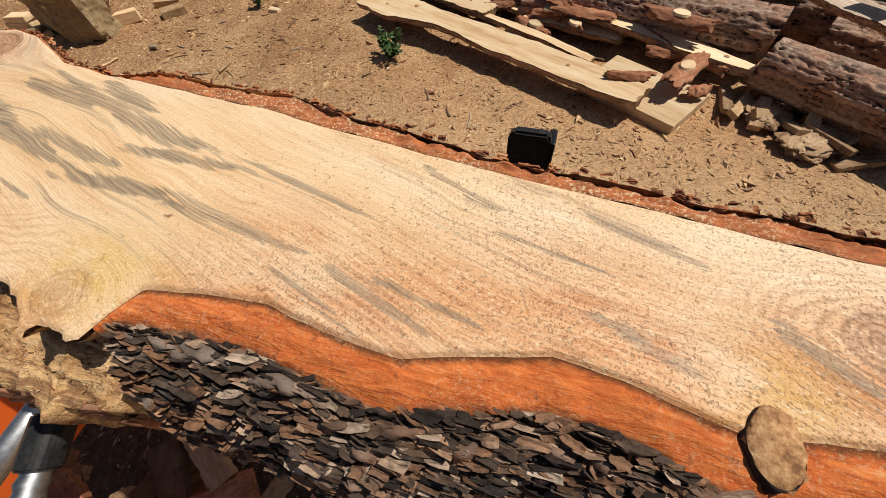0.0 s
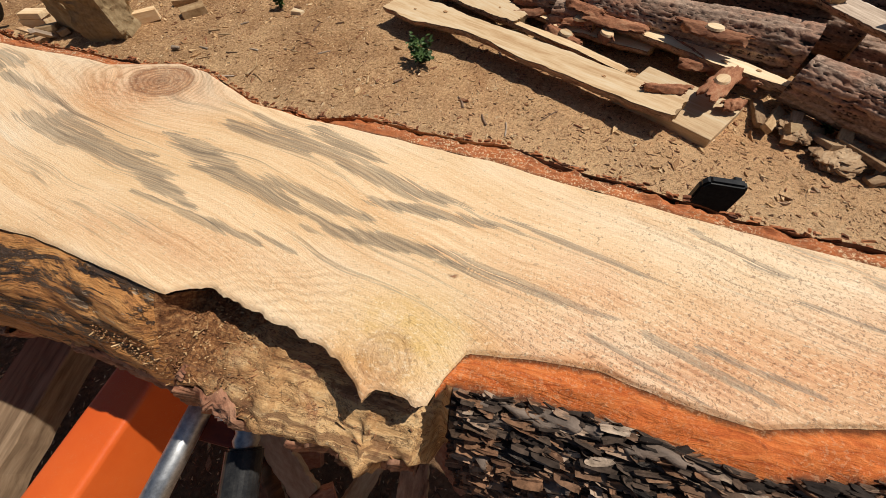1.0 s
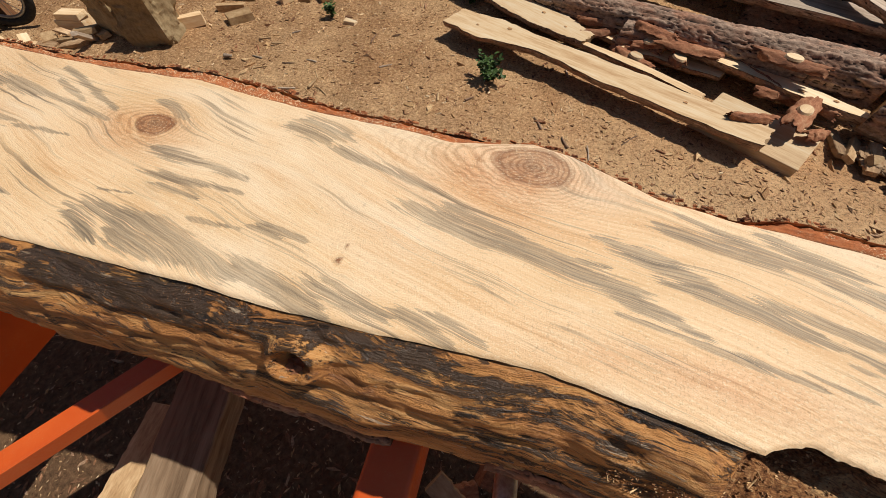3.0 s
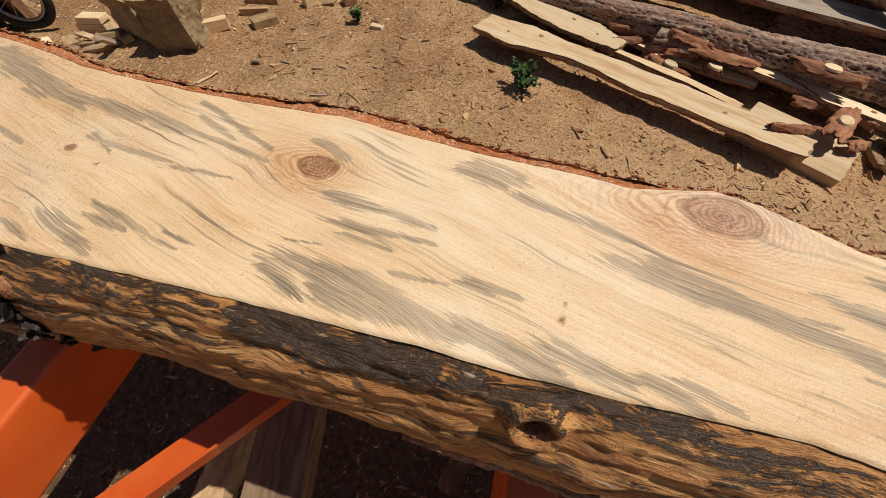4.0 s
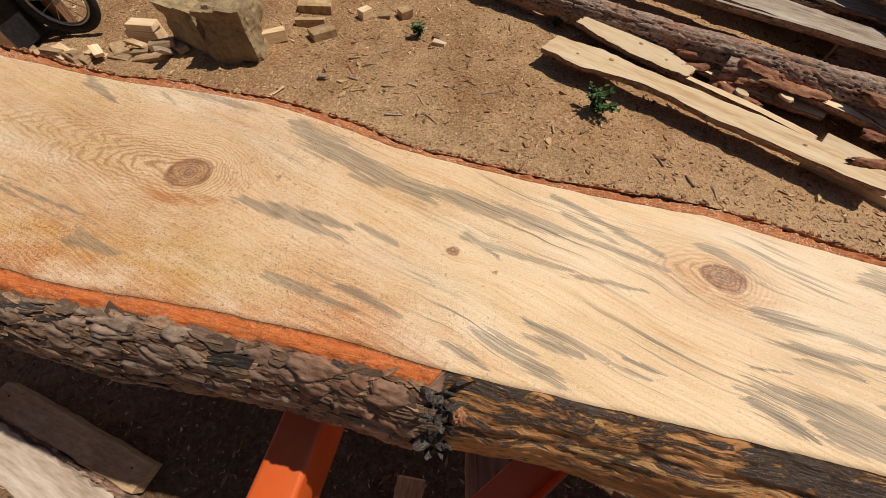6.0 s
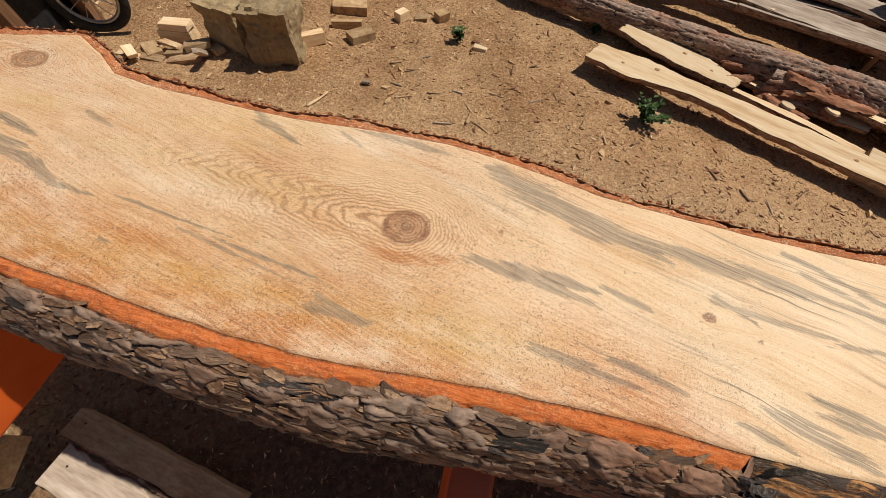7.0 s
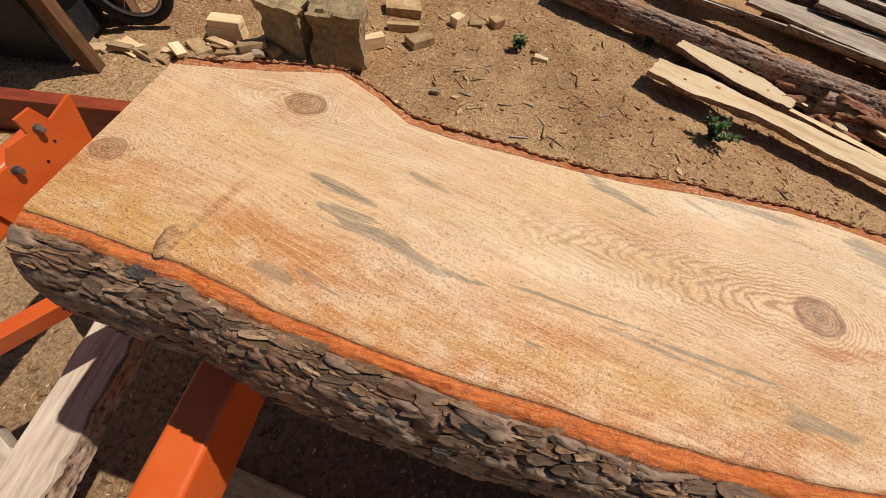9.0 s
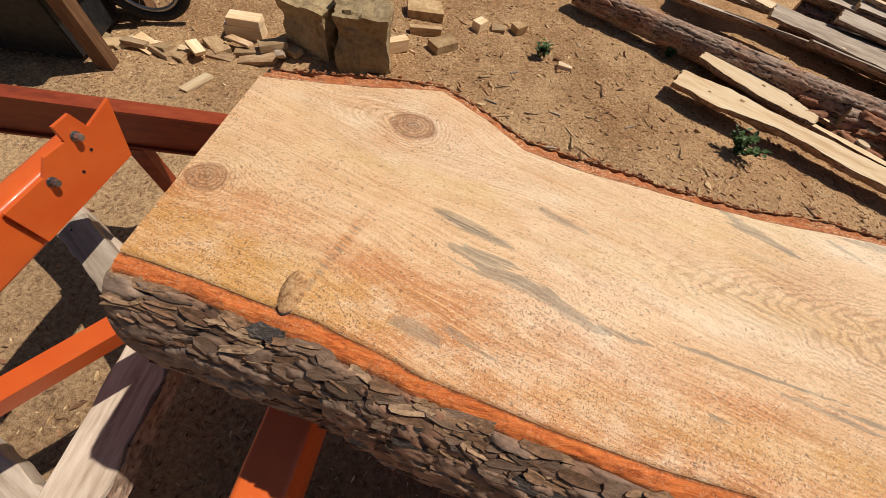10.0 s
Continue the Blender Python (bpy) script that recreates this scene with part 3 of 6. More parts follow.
# streaks of blue stain from the narrow end to the butt: start, end and half width
STAIN_A = ((-3.255, 0.121, -3.193, 0.107, 0.0093), (-3.236, 0.296, -3.128, 0.271, 0.0076), (-3.211, 0.244, -3.101, 0.237, 0.0074), (-3.194, 0.127, -3.118, 0.099, 0.0046), (-3.180, 0.228, -3.056, 0.204, 0.0106), (-3.079, 0.351, -3.009, 0.329, 0.0057),
           (-3.069, 0.211, -2.986, 0.168, 0.0094), (-2.999, 0.179, -2.918, 0.172, 0.0045), (-2.879, 0.182, -2.646, 0.158, 0.0025), (-2.855, 0.101, -2.823, 0.097, 0.0040), (-2.758, 0.448, -2.646, 0.388, 0.0067), (-2.754, 0.154, -2.498, 0.108, 0.0025),
           (-2.745, 0.429, -2.634, 0.389, 0.0064), (-2.645, 0.146, -2.475, 0.125, 0.0036), (-2.566, 0.444, -2.517, 0.417, 0.0035), (-2.500, 0.460, -2.344, 0.449, 0.0084), (-2.476, 0.098, -2.384, 0.077, 0.0055), (-2.465, 0.079, -2.374, 0.078, 0.0090))
STAIN_B = ((-2.256, 0.440, -2.168, 0.396, 0.0172), (-2.237, 0.221, -2.034, 0.195, 0.0079), (-2.221, 0.414, -2.092, 0.366, 0.0263), (-2.210, 0.227, -2.018, 0.219, 0.0103), (-2.204, 0.228, -2.078, 0.227, 0.0050), (-2.168, 0.396, -2.023, 0.348, 0.0188),
           (-2.142, 0.102, -1.959, 0.082, 0.0054), (-2.138, 0.109, -2.028, 0.099, 0.0035), (-2.119, 0.234, -2.021, 0.216, 0.0052), (-2.099, 0.357, -1.916, 0.322, 0.0212), (-2.030, 0.120, -1.910, 0.093, 0.0053), (-2.025, 0.230, -1.945, 0.208, 0.0052),
           (-1.922, 0.335, -1.777, 0.319, 0.0131), (-1.851, 0.263, -1.781, 0.226, 0.0044), (-1.840, 0.073, -1.772, 0.053, 0.0051), (-1.834, 0.251, -1.677, 0.237, 0.0052), (-1.805, 0.339, -1.627, 0.297, 0.0059), (-1.793, 0.102, -1.660, 0.054, 0.0139))
STAIN_C = ((-1.777, 0.319, -1.692, 0.300, 0.0088), (-1.725, 0.136, -1.619, 0.109, 0.0061), (-1.723, 0.385, -1.655, 0.365, 0.0059), (-1.719, 0.112, -1.641, 0.103, 0.0063), (-1.697, 0.353, -1.601, 0.309, 0.0054), (-1.665, 0.228, -1.548, 0.233, 0.0045),
           (-1.663, 0.363, -1.517, 0.301, 0.0061), (-1.654, 0.305, -1.506, 0.275, 0.0052), (-1.608, 0.103, -1.553, 0.095, 0.0029), (-1.585, 0.115, -1.533, 0.106, 0.0030), (-1.466, 0.344, -1.387, 0.315, 0.0089), (-1.433, 0.106, -1.348, 0.074, 0.0098),
           (-1.423, 0.150, -1.366, 0.155, 0.0031), (-1.401, 0.125, -1.142, 0.074, 0.0197), (-1.392, 0.241, -1.294, 0.231, 0.0113), (-1.381, 0.122, -1.229, 0.111, 0.0140), (-1.375, 0.197, -1.213, 0.196, 0.0065), (-1.348, 0.181, -1.264, 0.169, 0.0040))
STAIN_D = ((-1.341, 0.090, -1.261, 0.075, 0.0115), (-1.294, 0.231, -1.210, 0.220, 0.0064), (-1.255, 0.138, -1.175, 0.140, 0.0035), (-1.211, 0.341, -1.128, 0.320, 0.0131), (-1.196, 0.356, -1.099, 0.333, 0.0144), (-1.193, 0.088, -1.121, 0.076, 0.0066),
           (-1.177, 0.150, -1.120, 0.141, 0.0045), (-1.163, 0.152, -1.084, 0.147, 0.0068), (-1.155, 0.089, -1.003, 0.069, 0.0137), (-1.122, 0.082, -0.996, 0.050, 0.0099), (-1.119, 0.308, -1.052, 0.290, 0.0047), (-1.110, 0.312, -0.941, 0.265, 0.0073),
           (-1.059, 0.100, -0.944, 0.074, 0.0113), (-0.953, 0.225, -0.654, 0.177, 0.0120), (-0.947, 0.089, -0.866, 0.064, 0.0079), (-0.931, 0.230, -0.851, 0.194, 0.0127), (-0.917, 0.246, -0.781, 0.205, 0.0081), (-0.906, 0.094, -0.828, 0.073, 0.0056))
STAIN_E = ((-0.781, 0.205, -0.614, 0.149, 0.0087), (-0.746, 0.208, -0.704, 0.205, 0.0030), (-0.727, 0.246, -0.594, 0.204, 0.0102), (-0.702, 0.150, -0.630, 0.141, 0.0035), (-0.701, 0.170, -0.619, 0.149, 0.0075), (-0.687, 0.240, -0.604, 0.211, 0.0109),
           (-0.639, 0.202, -0.511, 0.174, 0.0056), (-0.631, 0.281, -0.505, 0.259, 0.0108), (-0.630, 0.141, -0.503, 0.121, 0.0046), (-0.624, 0.308, -0.494, 0.256, 0.0058), (-0.616, 0.208, -0.491, 0.179, 0.0063), (-0.612, 0.199, -0.450, 0.166, 0.0069),
           (-0.564, 0.284, -0.458, 0.254, 0.0084), (-0.552, 0.205, -0.400, 0.180, 0.0073), (-0.530, 0.302, -0.423, 0.259, 0.0100), (-0.516, 0.134, -0.458, 0.119, 0.0025), (-0.461, 0.166, -0.414, 0.157, 0.0034), (-0.458, 0.249, -0.313, 0.218, 0.0099))
STAIN_F = ((-0.450, 0.153, -0.322, 0.153, 0.0050), (-0.433, 0.160, -0.309, 0.158, 0.0060), (-0.408, 0.205, -0.280, 0.200, 0.0055), (-0.384, 0.207, -0.258, 0.202, 0.0054), (-0.322, 0.153, -0.243, 0.140, 0.0045), (-0.309, 0.158, -0.169, 0.132, 0.0038),
           (-0.251, 0.213, -0.109, 0.178, 0.0034), (-0.243, 0.140, -0.147, 0.131, 0.0031), (-0.176, 0.113, -0.082, 0.080, 0.0032), (-0.125, 0.123, -0.032, 0.092, 0.0041), (-0.089, 0.124, 0.001, 0.107, 0.0030), (-0.080, 0.244, -0.029, 0.217, 0.0033),
           (-0.034, 0.219, 0.000, 0.209, 0.0045), (-0.015, 0.190, 0.077, 0.172, 0.0025), (0.075, 0.137, 0.139, 0.111, 0.0038), (0.079, 0.218, 0.154, 0.190, 0.0047), (0.191, 0.154, 0.240, 0.125, 0.0061))


def figure(X, Y):
    """The figure of the sawn face: flow of the grain, stain, tints, knots and rings."""
    G = Y + 0.26 * X + 0.030 * fnoise(X * 1.7, Y * 4, 21) + 0.010 * fnoise(X * 6, Y * 9, 22)
    ring, ringw, knot, warm, heart = (np.zeros_like(X) for _ in range(5))
    for kx, ky, ra, rb, dark in KNOTS:
        dx, dy = X - kx, Y - ky
        wob = 1 + 0.12 * fnoise(X * 30, Y * 30, int(kx * 50) % 97)
        tail = 3.0 if kx == -2.374 else 1.7
        d = np.hypot(np.where(dx < 0, dx / (1 + (tail - 1) * smooth_step(-dx, 0, 2.5 * ra)), dx * 1.15) / ra, dy / rb) * wob
        d0 = np.hypot(dx / ra, dy / rb) * wob
        G = G - dy * 0.85 * np.exp(-((dx / (2.6 * ra)) ** 2) - (dy / (2.4 * rb)) ** 2)
        near = np.exp(-((d / (2.6 if kx == -2.374 else 1.8)) ** 2))
        ring = np.where(near > ringw, d * rb, ring)
        ringw = np.maximum(ringw, near * (1.0 if kx == -2.374 else 0.25 if kx == -0.335 else 0.85 if rb > 0.01 else 0.2))
        knot = np.maximum(knot, (1 - smooth_step(d0, 0.80, 1.08 if rb > 0.01 else 1.02)) * dark * (0.72 + 0.4 * smooth_step(d0, 0.55, 0.95)))
        heart = np.maximum(heart, np.maximum((0.55 if rb > 0.01 else 1.0) * np.exp(-(((d0 - 0.95) / 0.13) ** 2)), 0.8 * np.exp(-((d0 / 0.28) ** 2)) + 0.45 * (d0 < 0.9) * smooth_step(fnoise(np.arctan2(dy / rb, dx / ra) * 3, d0 * 0.5, 15), 0.1, 0.5)))
        warm = np.maximum(warm, 0.7 * np.exp(-((np.hypot((dx + 0.6 * ra) / (2.2 * ra), (dy + 0.8 * rb) / (1.9 * rb))) ** 2)) * (rb > 0.01))
    # cathedral figure running from the round knot towards the narrow end
    cx, cy = X + 2.374, Y - 0.292
    cath = 0.055 * np.sqrt((cx / 0.16) ** 2 + (cy / 0.026) ** 2)
    cw = smooth_step(-cx, 0.06, 0.16) * (1 - smooth_step(-cx, 0.36, 0.62)) * np.exp(-((cy / 0.05) ** 2))
    ring, ringw = np.where(cw * 0.7 > ringw, cath * 0.6 + 0.004 * fnoise(X * 22, Y * 60, 27), ring), np.maximum(ringw, cw * 0.7)
    # curly rings where the burl meets the edge
    bw = np.exp(-((X + 0.44) / 0.09) ** 2 - ((Y - 0.083) / 0.033) ** 2)
    ring, ringw = np.where(bw * 0.42 > ringw, Y * 0.7 + 0.16 * np.abs(X + 0.39) + 0.012 * fnoise(X * 12, Y * 20, 28), ring), np.maximum(ringw, bw * 0.42)
    near, far = near_edge(X), far_edge(X)
    edge = Y - near
    pinkish = (1 - 0.45 * smooth_step(X, -2.45, -2.1)) * (1 - smooth_step(X, -2.05, -1.75)) * (1 - smooth_step(edge, 0.04, 0.26)) + 0.62 * smooth_step(X, -0.34, -0.18) * (1 - smooth_step(edge, 0.02, 0.15))
    rim = np.exp(-edge / 0.035) * ((X < -1.83) * 0.9 + 0.6 * (X > -0.27))
    warm = np.maximum(warm, (pinkish + 0.5 * rim) * (0.98 + 0.55 * fnoise(X * 5, Y * 12, 31)))
    warm = np.maximum(warm, 1.2 * np.exp(-((X + 3.28) / 0.13) ** 2 - ((edge - 0.03) / 0.06) ** 2))
    warm = np.maximum(warm, 0.42 * (1 - smooth_step(X, -2.3, -1.6)) * (0.7 + 0.6 * fnoise(X * 3, Y * 6, 33)))
    warm = np.maximum(warm, np.exp(-((X + 3.49) / 0.09) ** 2 - ((Y - 0.155) / 0.045) ** 2))
    warm = np.maximum(warm, 1.8 * np.exp(-((X + 2.35) / 0.075) ** 2 - ((Y - 0.197 - 0.12 * (X + 2.35) - 2.5 * (X + 2.35) ** 2) / 0.013) ** 2))
    warm = np.maximum(warm, 0.5 * np.exp(-((X + 0.60) / 0.16) ** 2 - ((Y - 0.098) / 0.026) ** 2))
    yellow = np.exp(-((X + 0.33) / 0.06) ** 2 - ((Y - 0.07) / 0.04) ** 2) + 0.8 * np.exp(-((X - 0.185) / 0.035) ** 2 - ((Y - 0.105) / 0.035) ** 2)
    yellow = yellow + 0.45 * (1 - smooth_step(X, -2.2, -1.7)) * smooth_step(fnoise(X * 2.2, Y * 7, 36), 0.0, 0.5) + 0.5 * np.exp(-((X + 2.25) / 0.15) ** 2 - ((Y - 0.10) / 0.05) ** 2) + 0.45 * np.exp(-((X + 2.7) / 0.35) ** 2 - ((Y - 0.08) / 0.03) ** 2)
    veil = smooth_step(X, -2.2, -1.8) * (1 - 0.35 * smooth_step(X, -0.6, -0.3)) + 0.35 * (X < -1.8) * smooth_step(X, -3.3, -2.6)
    veil = np.clip(veil, 0, 1) * (1 - np.clip(knot * 1.3, 0, 1))
    stain = np.zeros_like(X)
    for ax, ay, bx, by, w in (*STAIN_A, *STAIN_B, *STAIN_C, *STAIN_D, *STAIN_E, *STAIN_F):
        lx, ly = bx - ax, by - ay
        ln = math.hypot(lx, ly)
        s = ((X - ax) * lx + (Y - ay) * ly) / ln**2
        d = ((X - ax) * -ly + (Y - ay) * lx) / ln + 0.5 * w * fnoise(X * 16, Y * 40, 41)
        fringe = 0.30 * fnoise(X * 3, G * 150, 43)
        across = w * (0.95 + 0.35 * np.sin(math.pi * np.clip(s, 0, 1))) * (1.1 - 0.35 * np.clip(s, 0, 1))
        m = smooth_step(s + fringe, -0.22, 0.04) * (1 - smooth_step(s + 0.7 * fringe, 0.92, 1.12)) * np.clip(1 - 0.5 * (np.abs(d) / across) ** 1.4, 0, 1)
        stain = np.maximum(stain, m)
    mottle = smooth_step(fnoise(X * 2.6, G * 42, 51), 0.10, 0.5) * smooth_step(X, -2.15, -1.8) * (1 - smooth_step(X, 0.2, 0.5))
    stain = np.maximum(stain, 0.42 * mottle)
    ax = X + 3.365 - 0.30 * (Y - 0.16)
    warm = np.maximum(warm, 1.1 * np.exp(-((ax / 0.016) ** 2)) * (1 - smooth_step(Y, 0.24, 0.33)))
    stain = np.maximum(stain, 0.58 * np.exp(-((ax / 0.012) ** 2)) * (1 - smooth_step(Y, 0.22, 0.31)))
    stain = np.maximum(stain, 0.5 * np.exp(-(((X + 2.74) / 0.005) ** 2) - ((Y - 0.188) / 0.013) ** 2))
    knot = np.clip(knot * 1.25, 0, 1)
    stain = stain * (1 - knot)
    return {"grain": G, "stain": stain, "warm": np.clip(warm, 0, 1), "knot": np.clip(knot, 0, 1), "heart": np.clip(heart, 0, 1), "ring": ring, "ringw": ringw, "yellow": np.clip(yellow, 0, 1), "veil": veil}


log = thing("log", "large bark-covered pine log sawn flat on top", "log")


def log_top():
    xs = np.arange(X0, X1, 0.004)
    v = np.linspace(0, 1, 140)
    X = np.repeat(xs[:, None], len(v), 1)
    Y = near_edge(X) * (1 - v) + far_edge(X) * v
    Z = TOP + 0.0012 * fnoise(X * 5, Y * 5, 62)
    Z = Z - 0.003 * ((1 - smooth_step(v * (far_edge(X) - near_edge(X)), 0, 0.004)) + (1 - smooth_step((1 - v) * (far_edge(X) - near_edge(X)), 0, 0.004)))
    sheet("sawn_face", np.stack([X, Y, Z], -1), SAWN, log, "pale sawn face with grey stain streaks and knots", figure(X, Y))


def strip(name, edge, width, sign, k, a, b):
    xs = np.arange(a, b, 0.005)
    q = np.linspace(0, 1, 13)
    X = np.repeat(xs[:, None], len(q), 1)
    w = width(X)
    rough = fnoise(X * 60, q * 3 + k, k) * 0.003
    Y = edge(X) + sign * (w * q + q * (1 - q) * rough)
    lump = 0.8 * fnoise(X * 80, Y * 260, k + 1) + 0.5 * fnoise(X * 30, Y * 90, k + 2)
    Z = TOP - 0.0035 - 0.010 * q**3 + (0.0035 if sign < 0 else 0.009) * lump * (0.25 + q)
    P = np.stack([X, Y, Z], -1)
    Q = np.repeat(q[None, :], len(xs), 0)
    sheet(name, P if sign > 0 else P[:, ::-1], FAR_PHLOEM if sign > 0 else PHLOEM, log, "rusty orange inner bark", {"across": Q if sign > 0 else Q[:, ::-1]})


def flank(X, q):
    """The log's side from the near edge (q 0) round the bottom to the far edge (q 3): y and z."""
    ne, fe = near_edge(X), far_edge(X)
    wn, wf = strip_near(X), strip_far(X)
    bare = smooth_step(X, BARE_A - 0.03, BARE_A + 0.01) * (1 - smooth_step(X, -0.29, -0.262))
    wn = wn - 0.003 * bare
    holl = smooth_step(X, -0.64, -0.54) * (1 - smooth_step(X, -0.30, -0.262))
    bn, bf = 0.095 - 0.010 * bare * (1 - holl) + 0.012 * holl - 0.05 * np.exp(-(((X + 0.29) / 0.03) ** 2)) + 0.015 * fnoise(X * 2.1, X * 0, 71), wf + 0.006
    bn = bn * (1 - holl) + holl * np.interp(X, (-0.66, -0.58, -0.51, -0.45, -0.40, -0.36, -0.32, -0.285), (0.060, 0.074, 0.088, 0.088, 0.076, 0.060, 0.046, 0.036))
    yn, yf = ne - bn, fe + bf
    yc, a = (yn + yf) / 2, (yf - yn) / 2
    drop, belly = 0.17, 0.245
    th = np.clip(q, 0, 1) * math.pi / 2
    y1, z1 = ne - wn - (bn - wn) * np.sin(th), TOP - 0.006 - drop * np.clip(q, 0, 1) ** 1.6
    ps = np.clip(q - 1, 0, 1) * math.pi
    y2, z2 = yc - a * np.cos(ps), TOP - 0.006 - drop - belly * np.sin(ps)
    t3 = np.clip(3 - q, 0, 1) * math.pi / 2
    y3, z3 = fe + wf + (bf - wf) * np.sin(t3), TOP - 0.006 - drop * np.clip(3 - q, 0, 1)
    y, z = np.where(q <= 1, y1, np.where(q <= 2, y2, y3)), np.where(q <= 1, z1, np.where(q <= 2, z2, z3))
    # the rotted hollow under the broken edge: undercut, then a sloping floor
    hol = smooth_step(X, -0.595, -0.55) * (1 - smooth_step(X, -0.30, -0.272))
    qq = np.clip(q, 0, 1)
    hy = np.where(qq < 0.3, ne + 0.035 * np.sin(qq / 0.3 * math.pi / 2), ne + 0.035 - (0.035 + bn) * ((qq - 0.3) / 0.7))
    hz = np.where(qq < 0.3, TOP - 0.008 - 0.036 * qq / 0.3, TOP - 0.044 - 0.022 * ((qq - 0.3) / 0.7) ** 2)
    hz = hz + 0.003 * fnoise(X * 20, qq * 5, 74) * smooth_step(qq, 0.25, 0.5)
    tail = np.clip((q - 1) / 0.35, 0, 1)
    lift = (TOP - 0.066) - (TOP - 0.006 - drop)
    y = np.where(q <= 1, y * (1 - hol) + hy * hol, y)
    z = np.where(q <= 1, z * (1 - hol) + hz * hol, z + hol * lift * (1 - tail) ** 2 * (q < 1.35))
    return y, z


QS = np.concatenate([np.linspace(0, 1, 52)[:-1], 1 + np.linspace(0, 1, 60)[:-1], 2 + np.linspace(0, 1, 22)])


def side(name, a, b, step, relief, depth, material, label):
    xs = np.arange(a, b + step * 0.5, step)
    X, Q = np.meshgrid(xs, QS, indexing="ij")
    y, z = flank(X, Q)
    ty, tz = np.gradient(y, axis=1), np.gradient(z, axis=1)
    ln = np.hypot(ty, tz) + 1e-9
    arc = np.cumsum(ln, axis=1)
    h, tint = relief(X, arc)
    fade = np.minimum(smooth_step(Q, 0.0, 0.025), smooth_step(3 - Q, 0.0, 0.1))
    fade = fade * smooth_step(X, a - 0.001, a + 0.03) * (1 - smooth_step(X, b - 0.03, b + 0.001))
    d = depth * (h - 0.45) * fade
    ny, nz = tz / ln, -ty / ln
    P = np.stack([X, y + ny * d, z + nz * d], -1)
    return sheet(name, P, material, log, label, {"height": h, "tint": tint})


def bare_relief(u, v):
    h = 0.5 + 0.5 * fnoise(u * 5, v * 34, 81) + 0.35 * fnoise(u * 22, v * 90, 82)
    r = np.hypot((u + 1.04) / 0.030, (v - 0.055) / 0.024)
    return h + 1.3 * np.exp(-((r - 0.9) / 0.35) ** 2) - 0.2 * np.exp(-((r / 0.45) ** 2)), h


def hollow_relief(u, v):
    gap, ident = cells(u * 30, v * 60, 86)
    curve = v * 150 + 18 * (u + 0.45) ** 2 * 10 + 2.2 * fnoise(u * 6, v * 14, 87)
    shells = 0.7 * np.modf(np.abs(curve) / math.tau)[0] * smooth_step(v, 0.07, 0.10)
    return shells + 0.3 + 0.5 * fnoise(u * 14, v * 30, 84) + 0.5 * fnoise(u * 60, v * 110, 85) + 0.5 * ident * smooth_step(gap, 0, 0.2), 0.5 + 0 * u


log_top()
strip("inner_bark", near_edge, strip_near, -1, 91, X0, BARE_A)
strip("inner_bark", near_edge, strip_near, -1, 93, -0.285, X1)
strip("inner_bark", far_edge, strip_far, 1, 95, X0, X1)
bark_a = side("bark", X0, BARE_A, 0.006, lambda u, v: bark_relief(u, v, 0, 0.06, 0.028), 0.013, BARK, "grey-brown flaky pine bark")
side("bare_flank", BARE_A, HOLLOW_A, 0.005, bare_relief, 0.015, RESIN, "debarked orange resinous wood streaked black")
side("rotted_hollow", HOLLOW_A, HOLLOW_B, 0.003, hollow_relief, 0.004, HOLLOW, "crumbling pale rotten hollow")
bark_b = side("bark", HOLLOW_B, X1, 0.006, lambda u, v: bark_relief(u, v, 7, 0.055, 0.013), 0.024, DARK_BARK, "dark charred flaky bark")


def log_ends():
    for name, x, s in (("end_face", X0 + 0.001, -1), ("end_face", X1 - 0.008, 1)):
        X = np.full(QS.shape, x)
        y, z = flank(X, QS)
        bm = bmesh.new()
        vs = [bm.verts.new((x, a, b)) for a, b in zip(y[::3], z[::3])]
        bm.faces.new(vs if s > 0 else vs[::-1])
        part(name, bm, END, log)


log_ends()


def stub(x, y, ra, rb, tilt):
    """A sawn-off branch: an oval of old wood with a collar of bark."""
    rng = random.Random(int(x * 100))
    bm = bmesh.new()
    top = []
    for i in range(20):
        a = i / 20 * math.tau
        r = 1 + rng.uniform(-0.07, 0.07)
        top.append(bm.verts.new((x + ra * r * math.cos(a), y + rb * r * math.sin(a), TOP + 0.0015 + tilt * rb * math.sin(a))))
    low = [bm.verts.new((v.co.x + 0.004, v.co.y, TOP - 0.06)) for v in top]
    bm.faces.new(top)
    for i in range(20):
        bm.faces.new((top[i - 1], low[i - 1], low[i], top[i]))
    bmesh.ops.bevel(bm, geom=[e for e in bm.edges if e.verts[0].co.z > TOP - 0.03 and e.verts[1].co.z > TOP - 0.03], offset=0.002, segments=1, affect="EDGES")
    part("branch_stub", bm, STUB_WOOD, log, "oval sawn branch stub, brown and weathered", True)
    xs = np.linspace(0, math.tau, 41)
    A, Q = np.meshgrid(xs, np.linspace(0, 1, 5), indexing="ij")
    R = 0.97 + 0.09 * Q + 0.14 * fnoise(np.cos(A) * 3 + x, np.sin(A) * 3, 3) * Q
    sheet("bark_collar", np.stack([x + ra * R * np.cos(A), y + rb * R * np.sin(A), TOP + 0.0006 - 0.008 * Q**2], -1)[:, ::-1], BARK_CHAR, log, "dark ring of bark round the stub")


stub(0.173, 0.083, 0.0145, 0.021, 0.10)
stub(-3.387, 0.122, 0.015, 0.029, 0.05)


